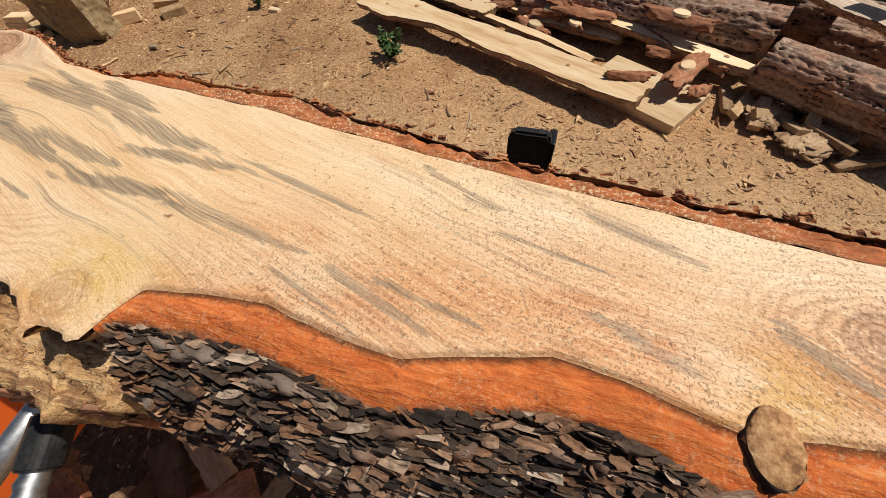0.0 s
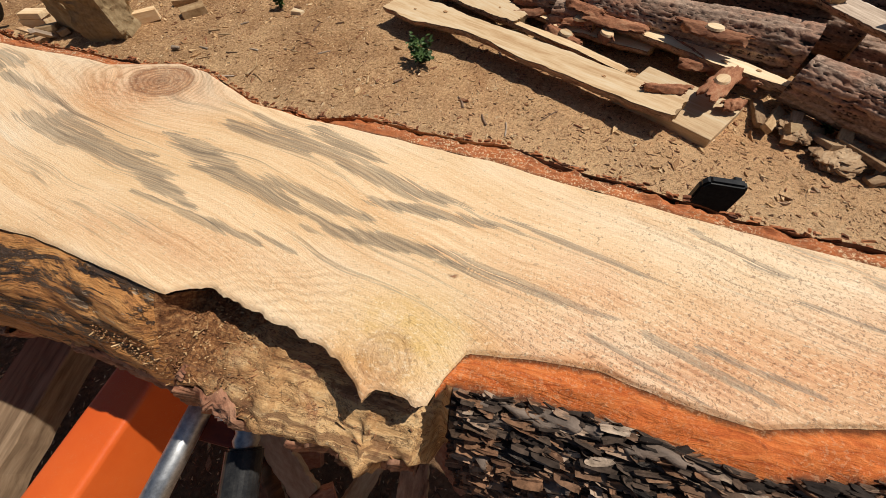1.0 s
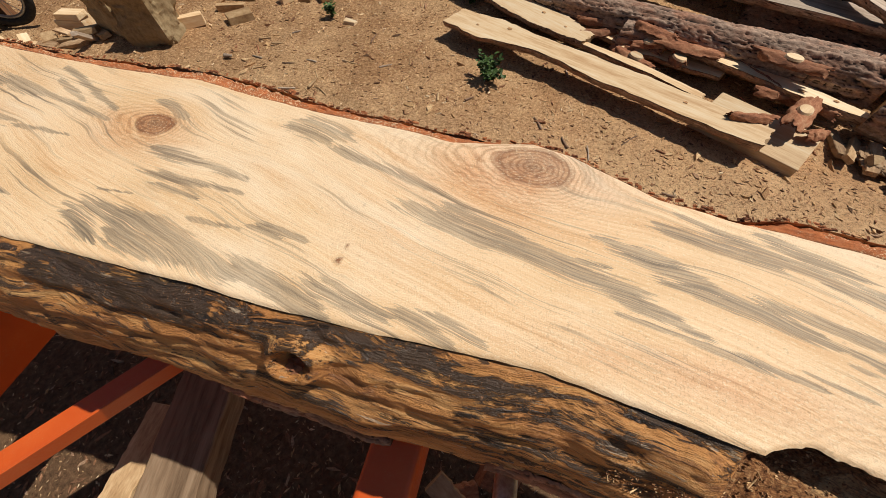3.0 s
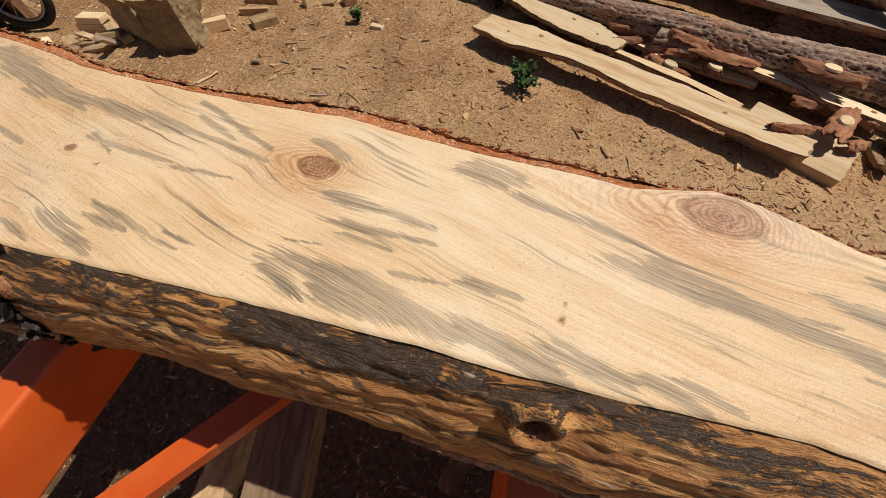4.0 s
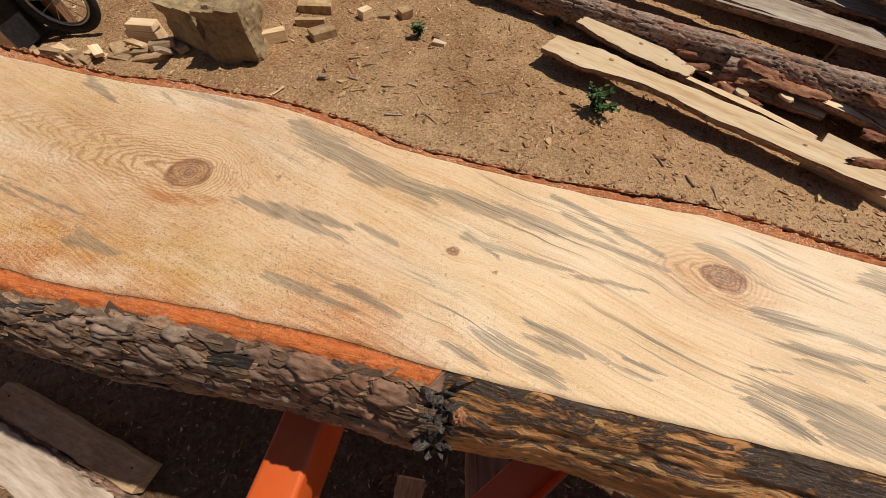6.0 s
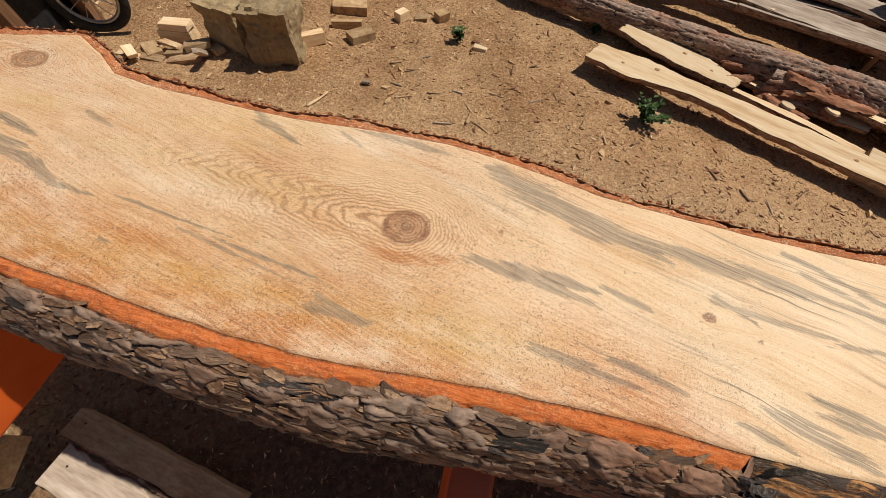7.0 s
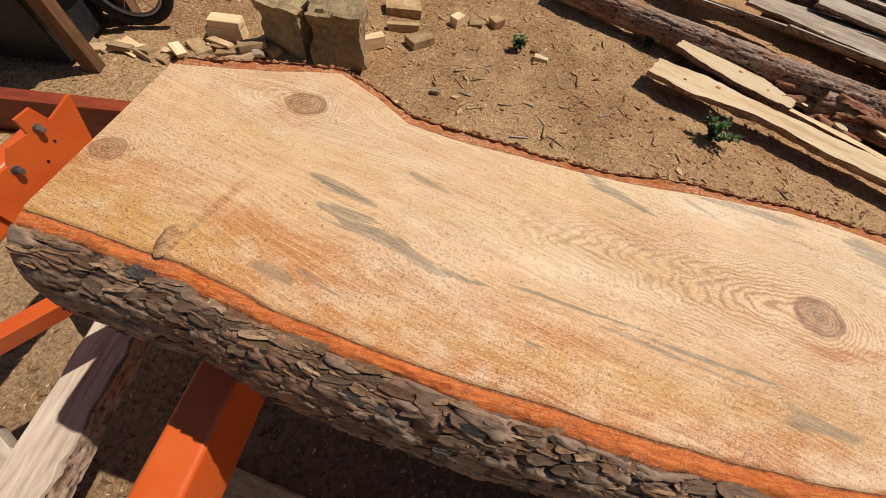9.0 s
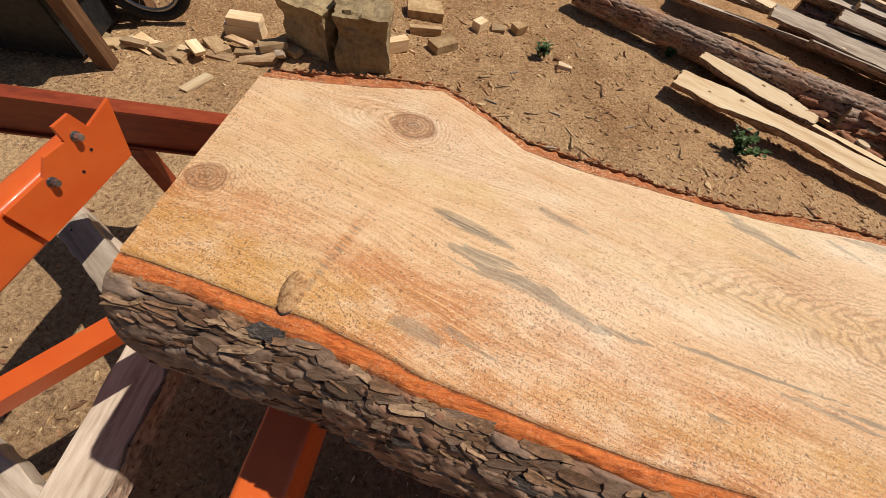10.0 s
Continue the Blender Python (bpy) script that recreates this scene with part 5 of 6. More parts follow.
def old_log(line, r0, r1, z, seed, label, group="logs in the pile", step=0.012):
    """A felled stem in its bark, with sawn ends."""
    a, b = Vector((*line[0], z[0])), Vector((*line[1], z[1]))
    ln = (b - a).length
    m = Matrix.Translation(a) @ (b - a).to_track_quat("X", "Z").to_matrix().to_4x4()
    ob = thing("felled_log", label, "log", m, group)
    us, ph = np.arange(0, ln + step / 2, step), np.linspace(0, math.tau, 120, endpoint=False)
    U, A = np.meshgrid(us, ph, indexing="ij")
    R = r0 + (r1 - r0) * U / ln
    h, tint = bark_relief(U, np.abs(A - math.pi) * R, seed, 0.30, 0.026)
    bend = 0.03 * np.sin(U / ln * 3.0 + seed)
    R = R * (1 + 0.06 * fnoise(U * 2.5, np.cos(A) * 1.2 + seed, seed)) + 0.022 * (h - 0.4)
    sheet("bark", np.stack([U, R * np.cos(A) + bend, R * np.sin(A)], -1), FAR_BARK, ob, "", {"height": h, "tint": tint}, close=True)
    for i in (0, -1):
        bm = bmesh.new()
        bm.faces.new([bm.verts.new((U[i, j], R[i, j] * math.cos(ph[j]) + bend[i, j], R[i, j] * math.sin(ph[j]))) for j in range(0, 120, 3)][:: 1 if i else -1])
        part("cut_end", bm, END, ob)
    return ob


slab("slab", [(-1.66, 3.06), (-1.2, 2.86), (-0.65, 2.60), (-0.1, 2.28), (0.5, 1.97)], [0.26, 0.30, 0.20, 0.21, 0.23, 0.20, 0.16], 0.12, 0.18, 0.075, 11, "long pale slab with wavy bark edges lying on the soil", knots=3)
slab("slab", [(-1.42, 3.42), (-1.02, 3.17), (-0.55, 2.86)], [0.18, 0.28, 0.27, 0.14], 0.17, 0.15, 0.07, 12, "broad pale slab beside the stacked logs", knots=2)
slab("slab", [(-0.62, 2.86), (-0.1, 2.58), (0.22, 2.36)], [0.05, 0.07, 0.06], 0.13, 0.13, 0.04, 13, "narrow reddish strip of slab")
slab("slab", [(-0.05, 2.95), (0.5, 2.68), (1.12, 2.34)], [0.16, 0.17, 0.16, 0.06], 0.20, 0.16, 0.06, 14, "tapering sawn slab with pointed end", knots=3)
slab("slab", [(-0.45, 3.10), (-0.1, 2.90), (0.4, 2.72)], [0.20, 0.20, 0.16], 0.12, 0.12, 0.06, 15, "grey slab half covered by bark")
old_log([(-2.55, 4.02), (1.20, 2.62)], 0.085, 0.15, (0.12, 0.20), 3, "long pine log in furrowed purple-brown bark")
old_log([(1.15, 2.40), (2.6, 1.35)], 0.12, 0.16, (0.18, 0.2), 4, "pine log with pinkish bark lying on soil")
old_log([(-0.30, 3.02), (0.0, 2.88)], 0.10, 0.095, (0.13, 0.14), 6, "short log offcut with bright sawn end", "offcuts in the pile", 0.01)
old_log([(0.2, 3.02), (1.1, 2.60)], 0.05, 0.06, (0.1, 0.12), 8, "thin bark-covered limb under the slabs")
slab("slab", [(-0.9, 3.9), (0.2, 3.45), (1.4, 2.95)], [0.22, 0.24, 0.22, 0.2], 0.42, 0.38, 0.05, 16, "grey sawn slab on top of the log pile", face=GREY_WOOD)
slab("slab", [(-0.2, 4.15), (0.8, 3.55), (1.9, 2.95)], [0.2, 0.22, 0.2], 0.44, 0.46, 0.06, 17, "weathered slab stacked on the pile", face=GREY_WOOD, knots=2)
slab("slab", [(0.1, 4.5), (1.1, 3.9), (2.3, 3.3)], [0.16, 0.18, 0.16], 0.52, 0.5, 0.05, 18, "pale yellow slab stacked on the pile")
slab("slab", [(0.55, 3.85), (1.25, 2.75)], [0.2, 0.2, 0.18], 0.55, 0.46, 0.05, 19, "grey slab lying across the pile", face=GREY_WOOD)
slab("slab", [(1.15, 2.95), (1.75, 2.35)], [0.20, 0.22, 0.18], 0.42, 0.36, 0.05, 20, "short grey slab leaning on a log", face=GREY_WOOD)
old_log([(-0.3, 4.6), (2.6, 3.1)], 0.15, 0.17, (0.2, 0.22), 9, "large bark-covered log at the back of the pile")
old_log([(0.6, 3.5), (2.3, 2.55)], 0.13, 0.13, (0.16, 0.18), 10, "dark log inside the pile")
slab("slab", [(0.2, 5.2), (1.6, 4.5), (2.9, 3.9)], [0.2, 0.22, 0.2], 0.46, 0.46, 0.06, 21, "weathered slab at the back of the pile", face=GREY_WOOD)
slab("slab", [(-0.6, 4.7), (0.5, 4.2), (1.3, 3.8)], [0.2, 0.26, 0.2], 0.40, 0.46, 0.05, 22, "weathered board at the back of the pile", face=GREY_WOOD)

slab("slab", [(-1.75, 4.32), (-0.7, 3.93), (0.35, 3.50)], [0.20, 0.26, 0.22], 0.22, 0.34, 0.05, 23, "long grey board lying behind the furrowed log", face=GREY_WOOD)
slab("slab", [(-1.45, 4.62), (-0.4, 4.15), (0.55, 3.72)], [0.24, 0.26, 0.24], 0.26, 0.40, 0.05, 24, "weathered slab beside a grey board", face=GREY_WOOD, knots=1)
slab("slab", [(-1.05, 4.22), (-0.62, 3.88), (-0.30, 3.60)], [0.15, 0.22, 0.12], 0.40, 0.40, 0.05, 25, "short pale split slab across the boards", knots=1)
slab("slab", [(-1.2, 5.0), (-0.2, 4.55), (0.8, 4.05)], [0.20, 0.24, 0.2], 0.34, 0.46, 0.05, 26, "grey slab at the back of the boards", face=GREY_WOOD)
slab("slab", [(-1.5, 4.9), (-0.9, 4.62), (-0.35, 4.62)], [0.22, 0.28, 0.22], 0.22, 0.40, 0.05, 27, "broad pale board lying across the slabs", face=GREY_WOOD)
slab("slab", [(-0.6, 3.62), (0.3, 3.30), (1.2, 2.88)], [0.12, 0.16, 0.14], 0.38, 0.40, 0.05, 28, "narrow grey slab lying on the furrowed log", face=GREY_WOOD)


heap = random.Random(21)
for i in range(17):
    hx, hy = heap.uniform(0.5, 2.9), heap.uniform(3.0, 5.2)
    a, ln, hz = radians(heap.uniform(-44, -14)), heap.uniform(0.5, 0.95), heap.uniform(0.28, 0.50)
    dx, dy = ln * math.cos(a), ln * math.sin(a)
    slab("slab", [(hx - dx, hy - dy), (hx, hy + heap.uniform(-0.03, 0.03)), (hx + dx, hy + dy)], [heap.uniform(0.12, 0.24) for _ in range(3)], hz + heap.uniform(-0.05, 0.05), hz, 0.05, 300 + i,
         heap.choice(("weathered slab in the jumbled wood pile", "grey bark-edged slab thrown on the pile")), face=heap.choice((GREY_WOOD, GREY_WOOD, PALE_WOOD)), knots=heap.choice((0, 1, 2)))
for i, (p, q, r, z) in enumerate((((1.5, 2.75), (2.9, 2.0), 0.12, 0.15), ((1.3, 3.3), (3.2, 2.35), 0.14, 0.17), ((2.0, 2.3), (3.0, 1.6), 0.11, 0.12), ((1.6, 4.4), (3.6, 3.4), 0.16, 0.2))):
    old_log([p, q], r, r * 1.1, (z, z), 50 + i, "bark-covered log lying in the wood pile")


def thick_board():
    b = thing("thick_board", "thick sawn beam end on the soil under a slab", "board", pose(0.53, 2.19, 0.085, 0, 0, -32))
    part("beam", block(0.62, 0.40, 0.085, 0.008, (0, 0, -0.0425)), PALE_WOOD, b)


thick_board()


def bark_scrap(x, y, z, rz, ln, wide, seed, label, eye=False):
    """A curled scrap of red bark, with a pale oval where a branch stood."""
    rng = np.random.RandomState(seed)
    ob = thing("bark_scrap", label, "bark", pose(x, y, z, 0, 0, rz), "scraps of bark")
    u, v = np.meshgrid(np.linspace(-1, 1, 26), np.linspace(-1, 1, 16), indexing="ij")
    edge = 1 + 0.25 * fnoise(u * 3 + seed, v * 3, seed)
    X, Y = u * ln / 2 * edge, v * wide / 2 * edge * (1 - 0.35 * np.abs(u) ** 3)
    Z = 0.035 - 0.03 * v**2 + 0.010 * fnoise(u * 4, v * 4, seed + 2)
    top = np.stack([X, Y, Z], -1)
    sheet("outer_side", top, RED_BARK, ob)
    sheet("under_side", (top - np.array([0, 0, 0.012]))[:, ::-1], RED_BARK, ob)
    if eye:
        bm = bmesh.new()
        bmesh.ops.create_cone(bm, cap_ends=True, segments=18, radius1=0.042, radius2=0.036, depth=0.012)
        bmesh.ops.scale(bm, vec=(1.35, 1, 1), verts=bm.verts)
        bmesh.ops.translate(bm, vec=(0.0, 0, 0.036), verts=bm.verts)
        part("branch_scar", bm, PALE_WOOD, ob, "pale oval branch scar")
    return ob


bark_scrap(0.72, 2.25, 0.17, 58, 0.36, 0.14, 31, "red bark scrap with a pale branch scar on the board", True)
bark_scrap(0.80, 2.14, 0.12, 20, 0.12, 0.09, 32, "small red bark scrap")
bark_scrap(0.66, 2.62, 0.27, -24, 0.42, 0.13, 33, "red bark scrap with pale branch scar on a slab", True)
bark_scrap(0.10, 2.78, 0.20, -20, 0.42, 0.12, 34, "red bark scrap on the slabs")
bark_scrap(0.42, 2.12, 0.18, 5, 0.24, 0.07, 35, "grey bark scrap lying on a slab")
bark_scrap(0.62, 1.30, 0.02, -22, 0.26, 0.05, 36, "dark red strip of bark on the soil")
scraps = random.Random(4)
for i in range(16):
    f = scraps.random()
    x, y = -0.6 + 1.7 * f + scraps.uniform(-0.1, 0.1), 2.98 - 0.55 * f + scraps.uniform(-0.12, 0.16)
    bark_scrap(x, y, 0.06 + scraps.uniform(0, 0.10), scraps.uniform(-60, 20), scraps.uniform(0.12, 0.34), scraps.uniform(0.05, 0.11), 600 + i, scraps.choice(("curled red bark scrap among the slabs", "torn strip of brown bark among the slabs")), i % 5 == 0)
bark_scrap(-0.1, 2.9, 0.22, -30, 0.3, 0.1, 37, "red bark scrap by the short log")


def root_chunk(x, y, z, r, seed, label):
    """A gnarled twisted lump of root wood, torn into ridges."""
    bm = bmesh.new()
    bmesh.ops.create_icosphere(bm, subdivisions=5, radius=r)
    for v in bm.verts:
        c = v.co / r
        n = noise.fractal(c * 1.3 + Vector((seed * 3.1, 0, 0)), 0.8, 2.1, 5)
        ridge = abs(math.sin(c.y * 9 + 3.5 * n + seed))
        v.co *= 1 + 0.38 * n + 0.16 * ridge
        v.co.x *= 1.35
        v.co.z *= 0.36
    ob = thing("root_chunk", label, "wood chunk", pose(x, y, z, 0, 0, seed * 40), "chunks of root wood")
    part("lump", bm, ROOT_WOOD, ob)


root_chunk(1.36, 1.92, 0.05, 0.105, 1, "gnarled tan root wood chunk on the soil")
root_chunk(1.16, 2.10, 0.05, 0.08, 2, "split brown wood chunk on the soil")
for i in range(9):
    x, y = 1.0 + 0.07 * i, 2.18 - 0.05 * i + 0.12 * hash2(i, 3.0, 1.0)
    plank(x, y, 0.05 + 0.05 * hash2(i, 7.0, 2.0), 360 * hash2(i, 5.0, 1.0), 0.16 + 0.12 * hash2(i, 2.0, 2.0), 0.06, 0.03, STUMP_WOOD if i % 2 else ROOT_WOOD, "short split scrap of wood by the board", False, 30 * hash2(i, 1.0, 4.0), 20 * hash2(i, 9.0, 4.0), 400 + i)
old_log([(1.52, 2.66), (1.62, 2.54)], 0.055, 0.055, (0.52, 0.52), 12, "small round offcut with sawn end on the pile", "offcuts in the pile", 0.01)


# ---- blocks, stone and bench at the narrow end of the yard ----
def offcut(x, y, z, rz, sx, sy, sz, material, seed, label, rx=0, ry=0):
    rng = random.Random(seed)
    o = thing("wood_offcut", label, "offcut", pose(x, y, z + sz / 2, rx, ry, rz), "sawn wood offcuts")
    part("block", block(sx, sy, sz, 0.004, (0, 0, 0), 0.006, rng), material, o)


def stone(x, y, rz, sx, sy, sz, seed, label):
    bm = bmesh.new()
    bmesh.ops.create_cube(bm, size=1)
    bmesh.ops.subdivide_edges(bm, edges=bm.edges[:], cuts=14, use_grid_fill=True)
    for v in bm.verts:
        c = v.co.copy()
        big, small = noise.noise(c * 2.2 + Vector((seed, 0, 0))), noise.noise(c * 9 + Vector((0, seed, 0)))
        chip = noise.cell(c * 3.1 + Vector((0, 0, seed)))
        v.co *= 1 + 0.20 * big + 0.06 * small + 0.07 * chip * (c.length > 0.6)
        v.co = Vector((v.co.x * sx, v.co.y * sy, v.co.z * sz + sz * 0.47))
    ob = thing("stone_block", label, "stone", pose(x, y, ground_z(x, y) - 0.01, 0, 0, rz), "stone blocks")
    part("rock", bm, STONE, ob)


stone(-4.10, 2.34, 14, 0.34, 0.34, 0.40, 1, "rough tan sandstone block standing on the soil")
stone(-4.46, 2.40, -8, 0.32, 0.34, 0.34, 2, "rough brown sandstone block beside another")
for i, (x, y, rz, sx, sy, sz, up) in enumerate(((-3.93, 2.56, 42, 0.20, 0.07, 0.09, 0), (-3.60, 2.78, 48, 0.22, 0.13, 0.06, 0), (-3.78, 2.92, 20, 0.26, 0.06, 0.06, 0), (-3.36, 3.2, 60, 0.12, 0.09, 0.07, 0),
                                               (-3.02, 3.35, 50, 0.12, 0.09, 0.07, 0), (-3.2, 3.28, 10, 0.12, 0.10, 0.03, 0), (-2.58, 2.95, -12, 0.12, 0.06, 0.03, 0), (-3.85, 3.2, 15, 0.3, 0.2, 0.08, 0))):
    offcut(x, y, ground_z(x, y) + up, rz, sx, sy, sz, (PALE_WOOD, CHIP, STUMP_WOOD)[i % 3], 40 + i, "pale sawn wood offcut block on the soil")
row = random.Random(8)
for i in range(17):
    f = i / 16
    x, y = -5.75 + 1.12 * f + row.uniform(-0.03, 0.03), 1.80 + 0.34 * f + row.uniform(-0.09, 0.09)
    offcut(x, y, ground_z(x, y) + row.choice((0, 0, 0.05)), row.uniform(-40, 50), row.uniform(0.12, 0.26), row.uniform(0.06, 0.12), row.uniform(0.018, 0.04), row.choice((PALE_WOOD, STUMP_WOOD, STUMP_WOOD, ROOT_WOOD)), 60 + i,
           row.choice(("pale sawn offcut in a loose row on the soil", "tan wood offcut tipped among others")), row.uniform(-14, 14), row.uniform(-10, 10))
offcut(-4.96, 2.30, ground_z(-4.96, 2.30) + 0.10, 10, 0.22, 0.12, 0.05, PALE_WOOD, 90, "pale offcut stacked on another offcut")
offcut(-4.98, 2.30, ground_z(-4.98, 2.30), 14, 0.24, 0.14, 0.10, PALE_WOOD, 91, "pale thick offcut beneath a smaller one")
offcut(-4.62, 2.10, ground_z(-4.62, 2.10) + 0.02, -62, 0.34, 0.05, 0.03, GREY_WOOD, 92, "brown stick leaning on the stone", ry=-38)
offcut(-4.98, 1.66, ground_z(-4.98, 1.66), 72, 0.20, 0.06, 0.03, PALE_WOOD, 93, "small pale stick lying on the soil")


def bench():
    b = thing("workbench", "dark wooden workbench with stout brown legs", "bench", pose(-6.02, 1.80, 0, 0, 0, 12))
    part("top", block(1.5, 0.8, 0.05, 0.005, (-0.25, 0.05, 0.60)), GREY_WOOD, b)
    for x, y in ((0.42, -0.25), (0.42, 0.36), (-0.9, -0.25), (-0.9, 0.36)):
        part("leg", block(0.09, 0.09, 0.575, 0.005, (x, y, 0.2875)), BROWN_WOOD, b)
    part("apron", block(1.4, 0.03, 0.12, 0.003, (-0.25, -0.28, 0.515)), BROWN_WOOD, b)
    # black panel added for the dark void under the bench
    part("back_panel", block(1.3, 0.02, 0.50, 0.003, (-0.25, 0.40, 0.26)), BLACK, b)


bench()
# black box added as filler so the space under the bench stays dark
crate = thing("bench_shade_box", "black box added to darken the space under the workbench", "crate", pose(-6.25, 1.76, 0.0, 0, 0, 12))
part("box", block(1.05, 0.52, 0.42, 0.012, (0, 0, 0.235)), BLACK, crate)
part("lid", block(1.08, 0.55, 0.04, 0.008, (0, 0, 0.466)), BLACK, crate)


def wheel():
    w = thing("cart_wheel", "black spoked cart wheel with grey rim by the bench", "wheel", pose(-5.55, 2.20, 0.27, 90, 0, 30))
    for name, R, r, mat in (("tyre", 0.235, 0.032, RUBBER), ("rim", 0.195, 0.014, STEEL)):
        bm = bmesh.new()
        ring = []
        for i in range(48):
            a = i / 48 * math.tau
            ring.append([bm.verts.new(((R + r * math.cos(b / 10 * math.tau)) * math.cos(a), (R + r * math.cos(b / 10 * math.tau)) * math.sin(a), r * math.sin(b / 10 * math.tau))) for b in range(10)])
        for i in range(48):
            for j in range(10):
                bm.faces.new((ring[i - 1][j - 1], ring[i][j - 1], ring[i][j], ring[i - 1][j]))
        part(name, bm, mat, w, smooth=True)
    part("hub", rod(0.03, (0, 0, -0.05), (0, 0, 0.05), 20, bevel=0.004), STEEL, w, smooth=True)
    for i in range(12):
        a = i / 12 * math.tau
        part("spoke", rod(0.003, (0.03 * math.cos(a), 0.03 * math.sin(a), 0.02 * (-1) ** i), (0.185 * math.cos(a), 0.185 * math.sin(a), 0), 6), STEEL, w)


wheel()


# ---- plants ----
def weed(x, y, r, h, count, seed, label):
    """A low leafy weed: stems from one root, each set with toothed leaves."""
    rng = random.Random(seed)
    ob = thing("weed", label, "weed", pose(x, y, ground_z(x, y)), "weeds in the soil")
    for s in range(count):
        a, lean = rng.uniform(0, math.tau), rng.uniform(0.2, 1.0)
        tip = Vector((math.cos(a) * r * lean, math.sin(a) * r * lean, h * rng.uniform(0.5, 1.0)))
        bm = rod(0.0025, (0, 0, -0.01), tip, 5, 0.001)
        for i in range(15):
            f = rng.uniform(0.25, 1.0)
            p, b = tip * f, rng.uniform(0, math.tau)
            ln, wd = rng.uniform(0.022, 0.05), rng.uniform(0.009, 0.017)
            m = Matrix.Translation(p) @ pose(0, 0, 0, rng.uniform(-25, 25), rng.uniform(-50, 15), math.degrees(b))
            c = [m @ Vector(q) for q in ((0, 0, 0), (ln * 0.35, wd, 0.003), (ln * 0.7, wd * 0.8, 0.0), (ln, 0, -0.006), (ln * 0.7, -wd * 0.8, 0.0), (ln * 0.35, -wd, 0.003))]
            mid = bm.verts.new(m @ Vector((ln * 0.5, 0, -0.004)))
            vs = [bm.verts.new(q) for q in c]
            for j in range(6):
                bm.faces.new((vs[j - 1], vs[j], mid))
        part("stem", bm, LEAF, ob)


weed(-1.22, 2.40, 0.15, 0.18, 17, 1, "low green leafy weed growing in sandy soil")
weed(-2.80, 3.02, 0.06, 0.16, 6, 2, "small thin green weed in the soil")
weed(1.34, 2.16, 0.05, 0.12, 5, 3, "tiny green weed beside the log")
weed(-1.62, 3.55, 0.06, 0.10, 6, 4, "small green weed by the long log")


def shrubs():
    """Dark bushes behind the pile: short stems and crowns of many small leaves."""
    rng = random.Random(12)
    for x, y, h, r in ((3.05, 4.9, 0.9, 0.55), (2.35, 5.6, 0.9, 0.6), (3.7, 4.2, 0.9, 0.6), (1.65, 6.2, 1.0, 0.6), (4.2, 3.3, 1.0, 0.6), (3.6, 5.8, 1.4, 0.8), (0.9, 6.8, 1.0, 0.6), (4.8, 4.6, 1.5, 0.8), (2.6, 6.9, 1.5, 0.8)):
        t = thing("shrub", "dark green bushy shrub behind the wood pile", "shrub", pose(x, y, ground_z(x, y) - 0.02), "shrubs behind the pile")
        for k in range(5):
            a = k / 5 * math.tau
            part("stem", rod(0.018, (0, 0, 0), (0.5 * r * math.cos(a), 0.5 * r * math.sin(a), 0.7 * h), 8, 0.006), BROWN_WOOD, t, smooth=True)
        verts, faces = [], []
        for _ in range(3200):
            a, f = rng.uniform(0, math.tau), rng.random() ** 0.45
            up = rng.uniform(-0.9, 1.0)
            lob = 1 + 0.25 * math.sin(3 * a + x * 5) + 0.2 * math.sin(5 * up + y)
            m = Matrix.Translation((r * f * lob * math.cos(a) * math.sqrt(1 - 0.8 * up * up), r * f * lob * math.sin(a) * math.sqrt(1 - 0.8 * up * up), h * (0.52 + 0.48 * up * f))) @ pose(0, 0, 0, rng.uniform(-60, 60), rng.uniform(-60, 60), rng.uniform(0, 360))
            ln, wd, k = rng.uniform(0.03, 0.07), rng.uniform(0.012, 0.025), len(verts)
            verts += [tuple(m @ Vector(q)) for q in ((0, 0, 0), (ln * 0.5, wd, 0.006), (ln, 0, -0.008), (ln * 0.5, -wd, 0.006))]
            faces.append((k, k + 1, k + 2, k + 3))
        me = bpy.data.meshes.new("crown")
        me.from_pydata(verts, [], faces)
        link("crown", me, FAR_LEAF, t, smooth=False)


shrubs()


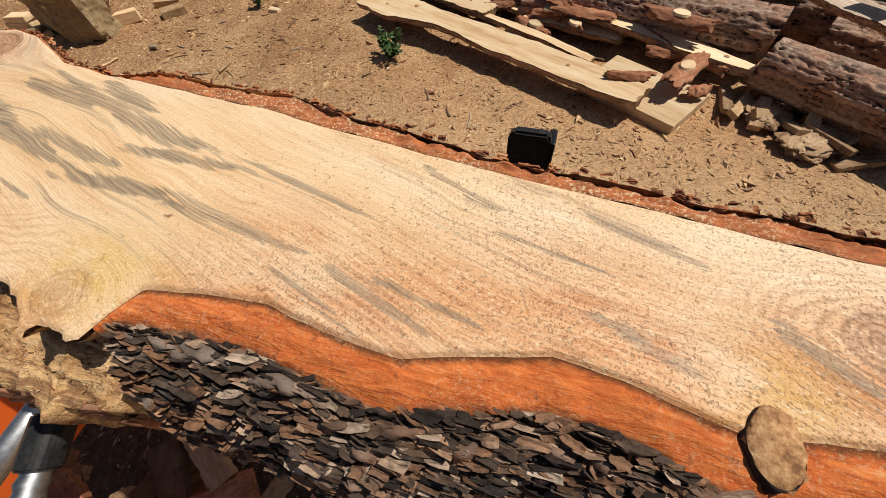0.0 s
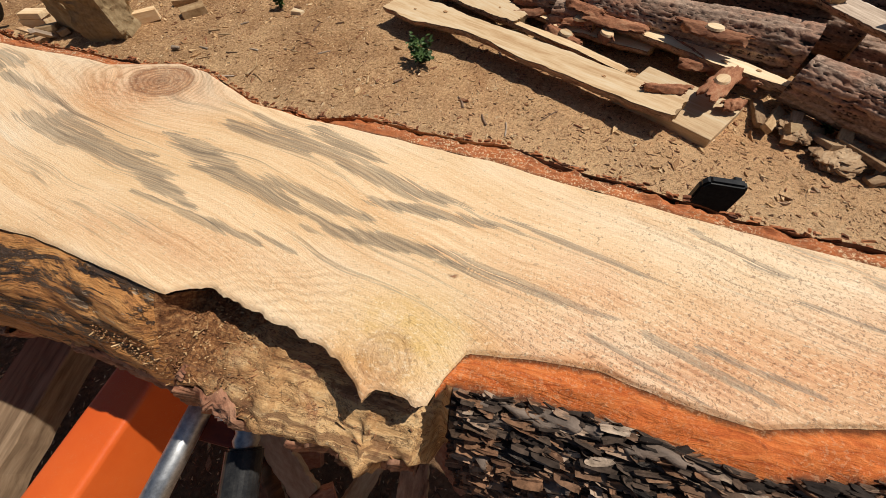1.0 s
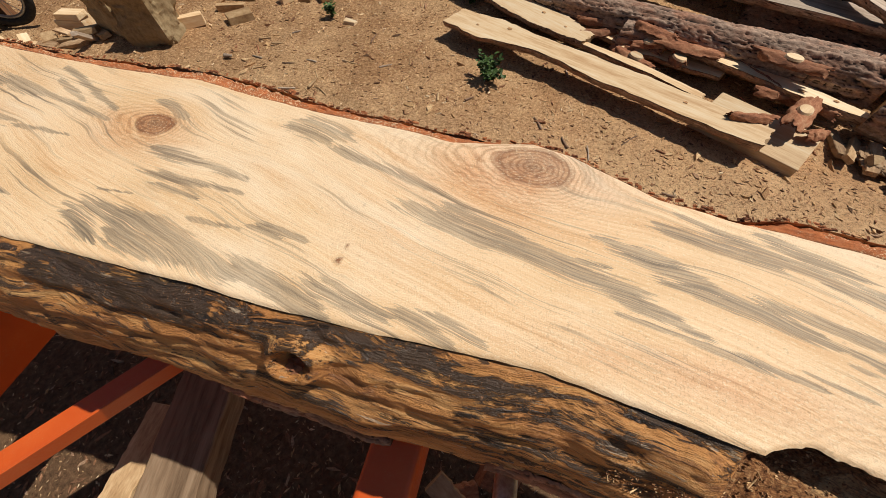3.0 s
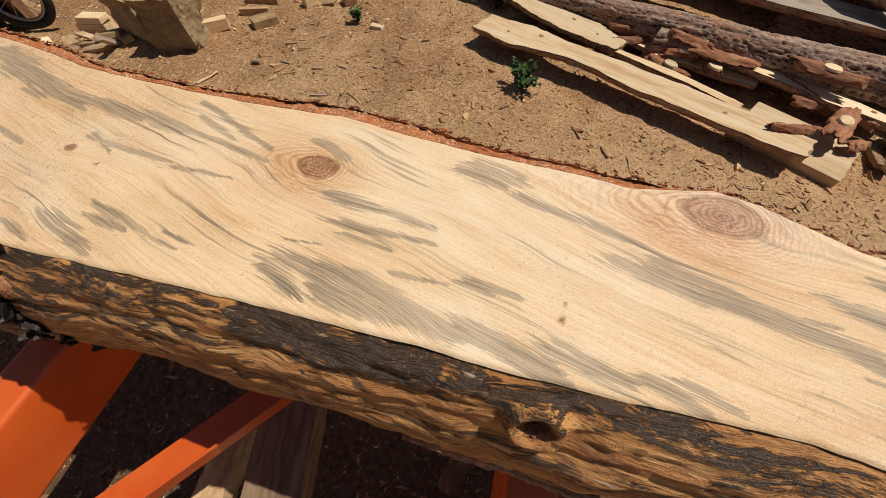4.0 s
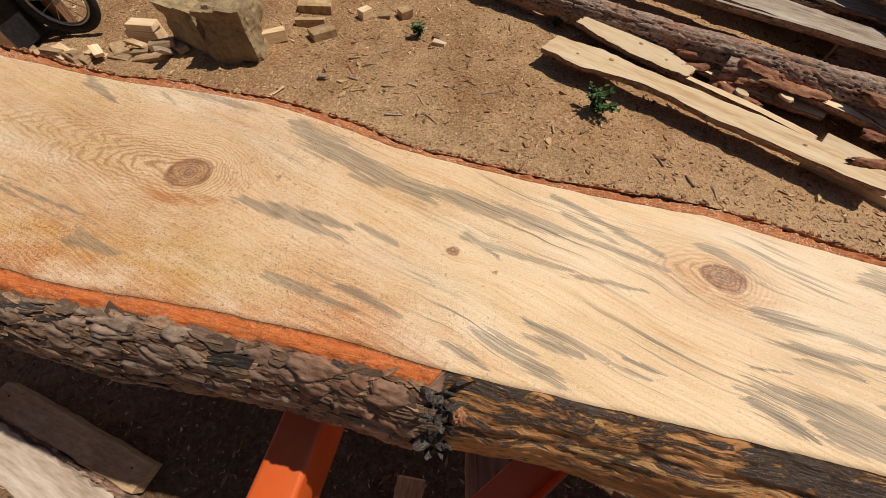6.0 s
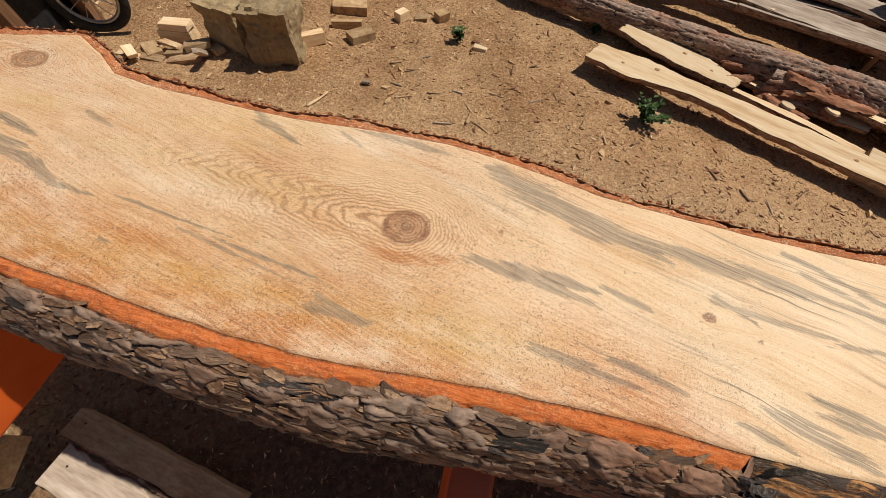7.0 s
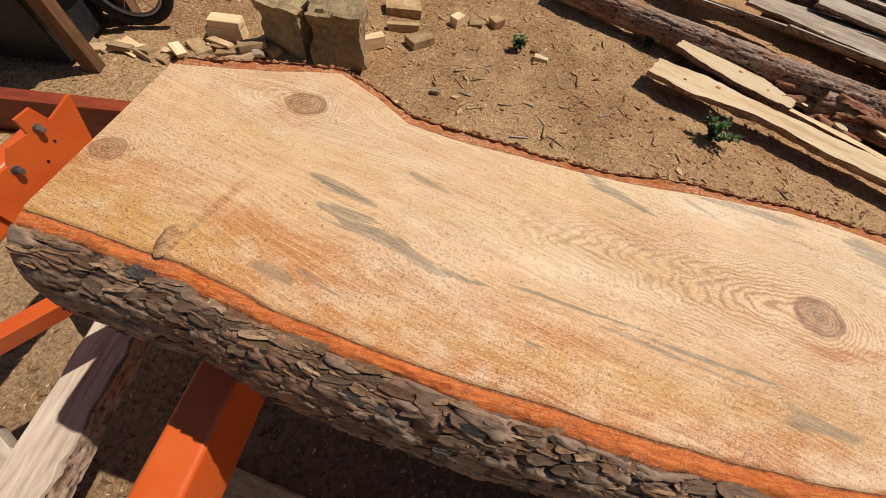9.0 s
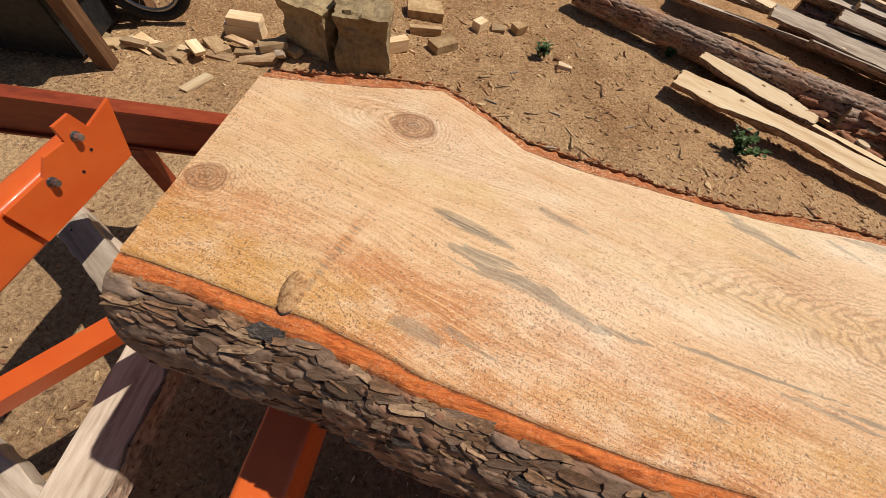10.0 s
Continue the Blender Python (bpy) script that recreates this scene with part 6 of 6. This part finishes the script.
# ---- litter ----
def scatter(name, label, count, material, area, size, seed, flat=0.35, band=None):
    """Chips, bark bits and twigs strewn over the soil."""
    rng = np.random.RandomState(seed)
    x0, x1, y0, y1 = area
    xs, ys = rng.uniform(x0, x1, count), rng.uniform(y0, y1, count)
    keep = fnoise(xs * 1.4, ys * 1.4, seed) > rng.uniform(-0.9, 0.35, count)
    xs, ys = xs[keep], ys[keep]
    zs = HEIGHT(xs, ys)
    verts, faces = [], []
    for x, y, z in zip(xs, ys, zs):
        ln = rng.uniform(*size) * (2.2 if rng.rand() < 0.08 else 1)
        wd, th = ln * rng.uniform(0.15, flat + 0.15), ln * rng.uniform(0.05, 0.16)
        m = Matrix.Translation((x, y, z + th * 0.3)) @ pose(0, 0, 0, rng.uniform(-25, 25), rng.uniform(-18, 18), rng.uniform(0, 360))
        k = len(verts)
        o = [(-ln / 2, -wd * rng.uniform(0.1, 0.5)), (ln * rng.uniform(-0.1, 0.2), -wd / 2), (ln / 2, wd * rng.uniform(-0.2, 0.3)), (ln * rng.uniform(-0.2, 0.1), wd / 2)]
        verts += [tuple(m @ Vector((a, b, th))) for a, b in o] + [tuple(m @ Vector((a, b, -th))) for a, b in o]
        faces += [(k, k + 1, k + 2, k + 3)] + [(k + i, k + 4 + i, k + 4 + (i + 1) % 4, k + (i + 1) % 4) for i in range(4)]
    me = bpy.data.meshes.new(name)
    me.from_pydata(verts, [], faces)
    tagged(link(name, me, material, smooth=False), label, "litter", kind="stuff")


PALE_CHIP = island_wood("pale_chips", (0.0, (0.30, 0.16, 0.08)), (0.4, (0.50, 0.32, 0.16)), (0.8, (0.66, 0.47, 0.27)), (1.0, (0.70, 0.56, 0.38)))
DARK_CHIP = island_wood("bark_chips", (0.0, (0.09, 0.05, 0.03)), (0.5, (0.24, 0.125, 0.068)), (0.85, (0.36, 0.18, 0.10)), (1.0, (0.42, 0.30, 0.20)))
YARD = (-6.4, 2.6, 0.9, 4.4)
scatter("wood_chips", "pale wood chips strewn over the soil", 20000, PALE_CHIP, YARD, (0.006, 0.026), 1)
scatter("bark_chips", "brown bark chips strewn over the soil", 36000, DARK_CHIP, YARD, (0.004, 0.015), 2)
scatter("bark_chips", "larger bark pieces strewn over the soil", 3600, DARK_CHIP, (-3.8, 2.4, 1.25, 4.0), (0.012, 0.036), 3, 0.2)
scatter("wood_chips", "larger torn chips strewn over the soil", 1300, PALE_CHIP, (-4.6, 2.2, 1.25, 4.0), (0.014, 0.045), 6)
scatter("wood_chips", "chips and shavings under the mill bed", 9000, PALE_CHIP, (-5.0, 1.0, -0.7, 0.9), (0.005, 0.018), 4, 0.2)
scatter("bark_chips", "bark litter under the mill bed", 12000, DARK_CHIP, (-5.0, 1.0, -0.7, 0.9), (0.006, 0.030), 5, 0.2)


def stick(x, y, rz, ln, r, seed, material, label):
    rng = random.Random(seed)
    ob = thing("stick", label, "stick", pose(x, y, ground_z(x, y) + r * 0.8, 0, rng.uniform(-4, 4), rz), "sticks on the soil")
    bm = bmesh.new()
    rings = []
    for i in range(9):
        u = i / 8
        rr = r * (1 - 0.4 * u) * rng.uniform(0.8, 1.2)
        c = Vector((ln * (u - 0.5), 0.05 * ln * math.sin(3 * u + seed), rng.uniform(0, 0.3) * r))
        rings.append([bm.verts.new(c + Vector((0, rr * math.cos(a / 8 * math.tau), rr * 0.7 * math.sin(a / 8 * math.tau)))) for a in range(8)])
    for a, b in zip(rings, rings[1:]):
        for i in range(8):
            bm.faces.new((a[i - 1], a[i], b[i], b[i - 1]))
    bm.faces.new(rings[0]), bm.faces.new(rings[-1][::-1])
    bmesh.ops.recalc_face_normals(bm, faces=bm.faces[:])
    part("wood", bm, material, ob, smooth=True)


stick(-3.34, 2.20, 10, 0.06, 0.022, 1, GREY_WOOD, "dark rounded wood bit on sandy soil")
stick(-2.50, 2.05, 95, 0.13, 0.012, 2, STUMP_WOOD, "upright brown splinter on the soil")
stick(-2.40, 1.98, 150, 0.16, 0.007, 3, STUMP_WOOD, "thin curved splinter on the soil")
stick(-3.62, 1.92, 60, 0.2, 0.014, 4, PALE_WOOD, "pale lath lying on the soil")
yard = random.Random(77)
for i in range(46):
    stick(yard.uniform(-3.4, 0.6), yard.uniform(1.5, 2.9), yard.uniform(0, 180), yard.uniform(0.05, 0.16), yard.uniform(0.004, 0.010), 200 + i, yard.choice((STUMP_WOOD, GREY_WOOD, RED_BARK, BARK_PLATE)), "brown twig or bark splinter on the soil")

# ---- flakes of bark on the log ----
plates()
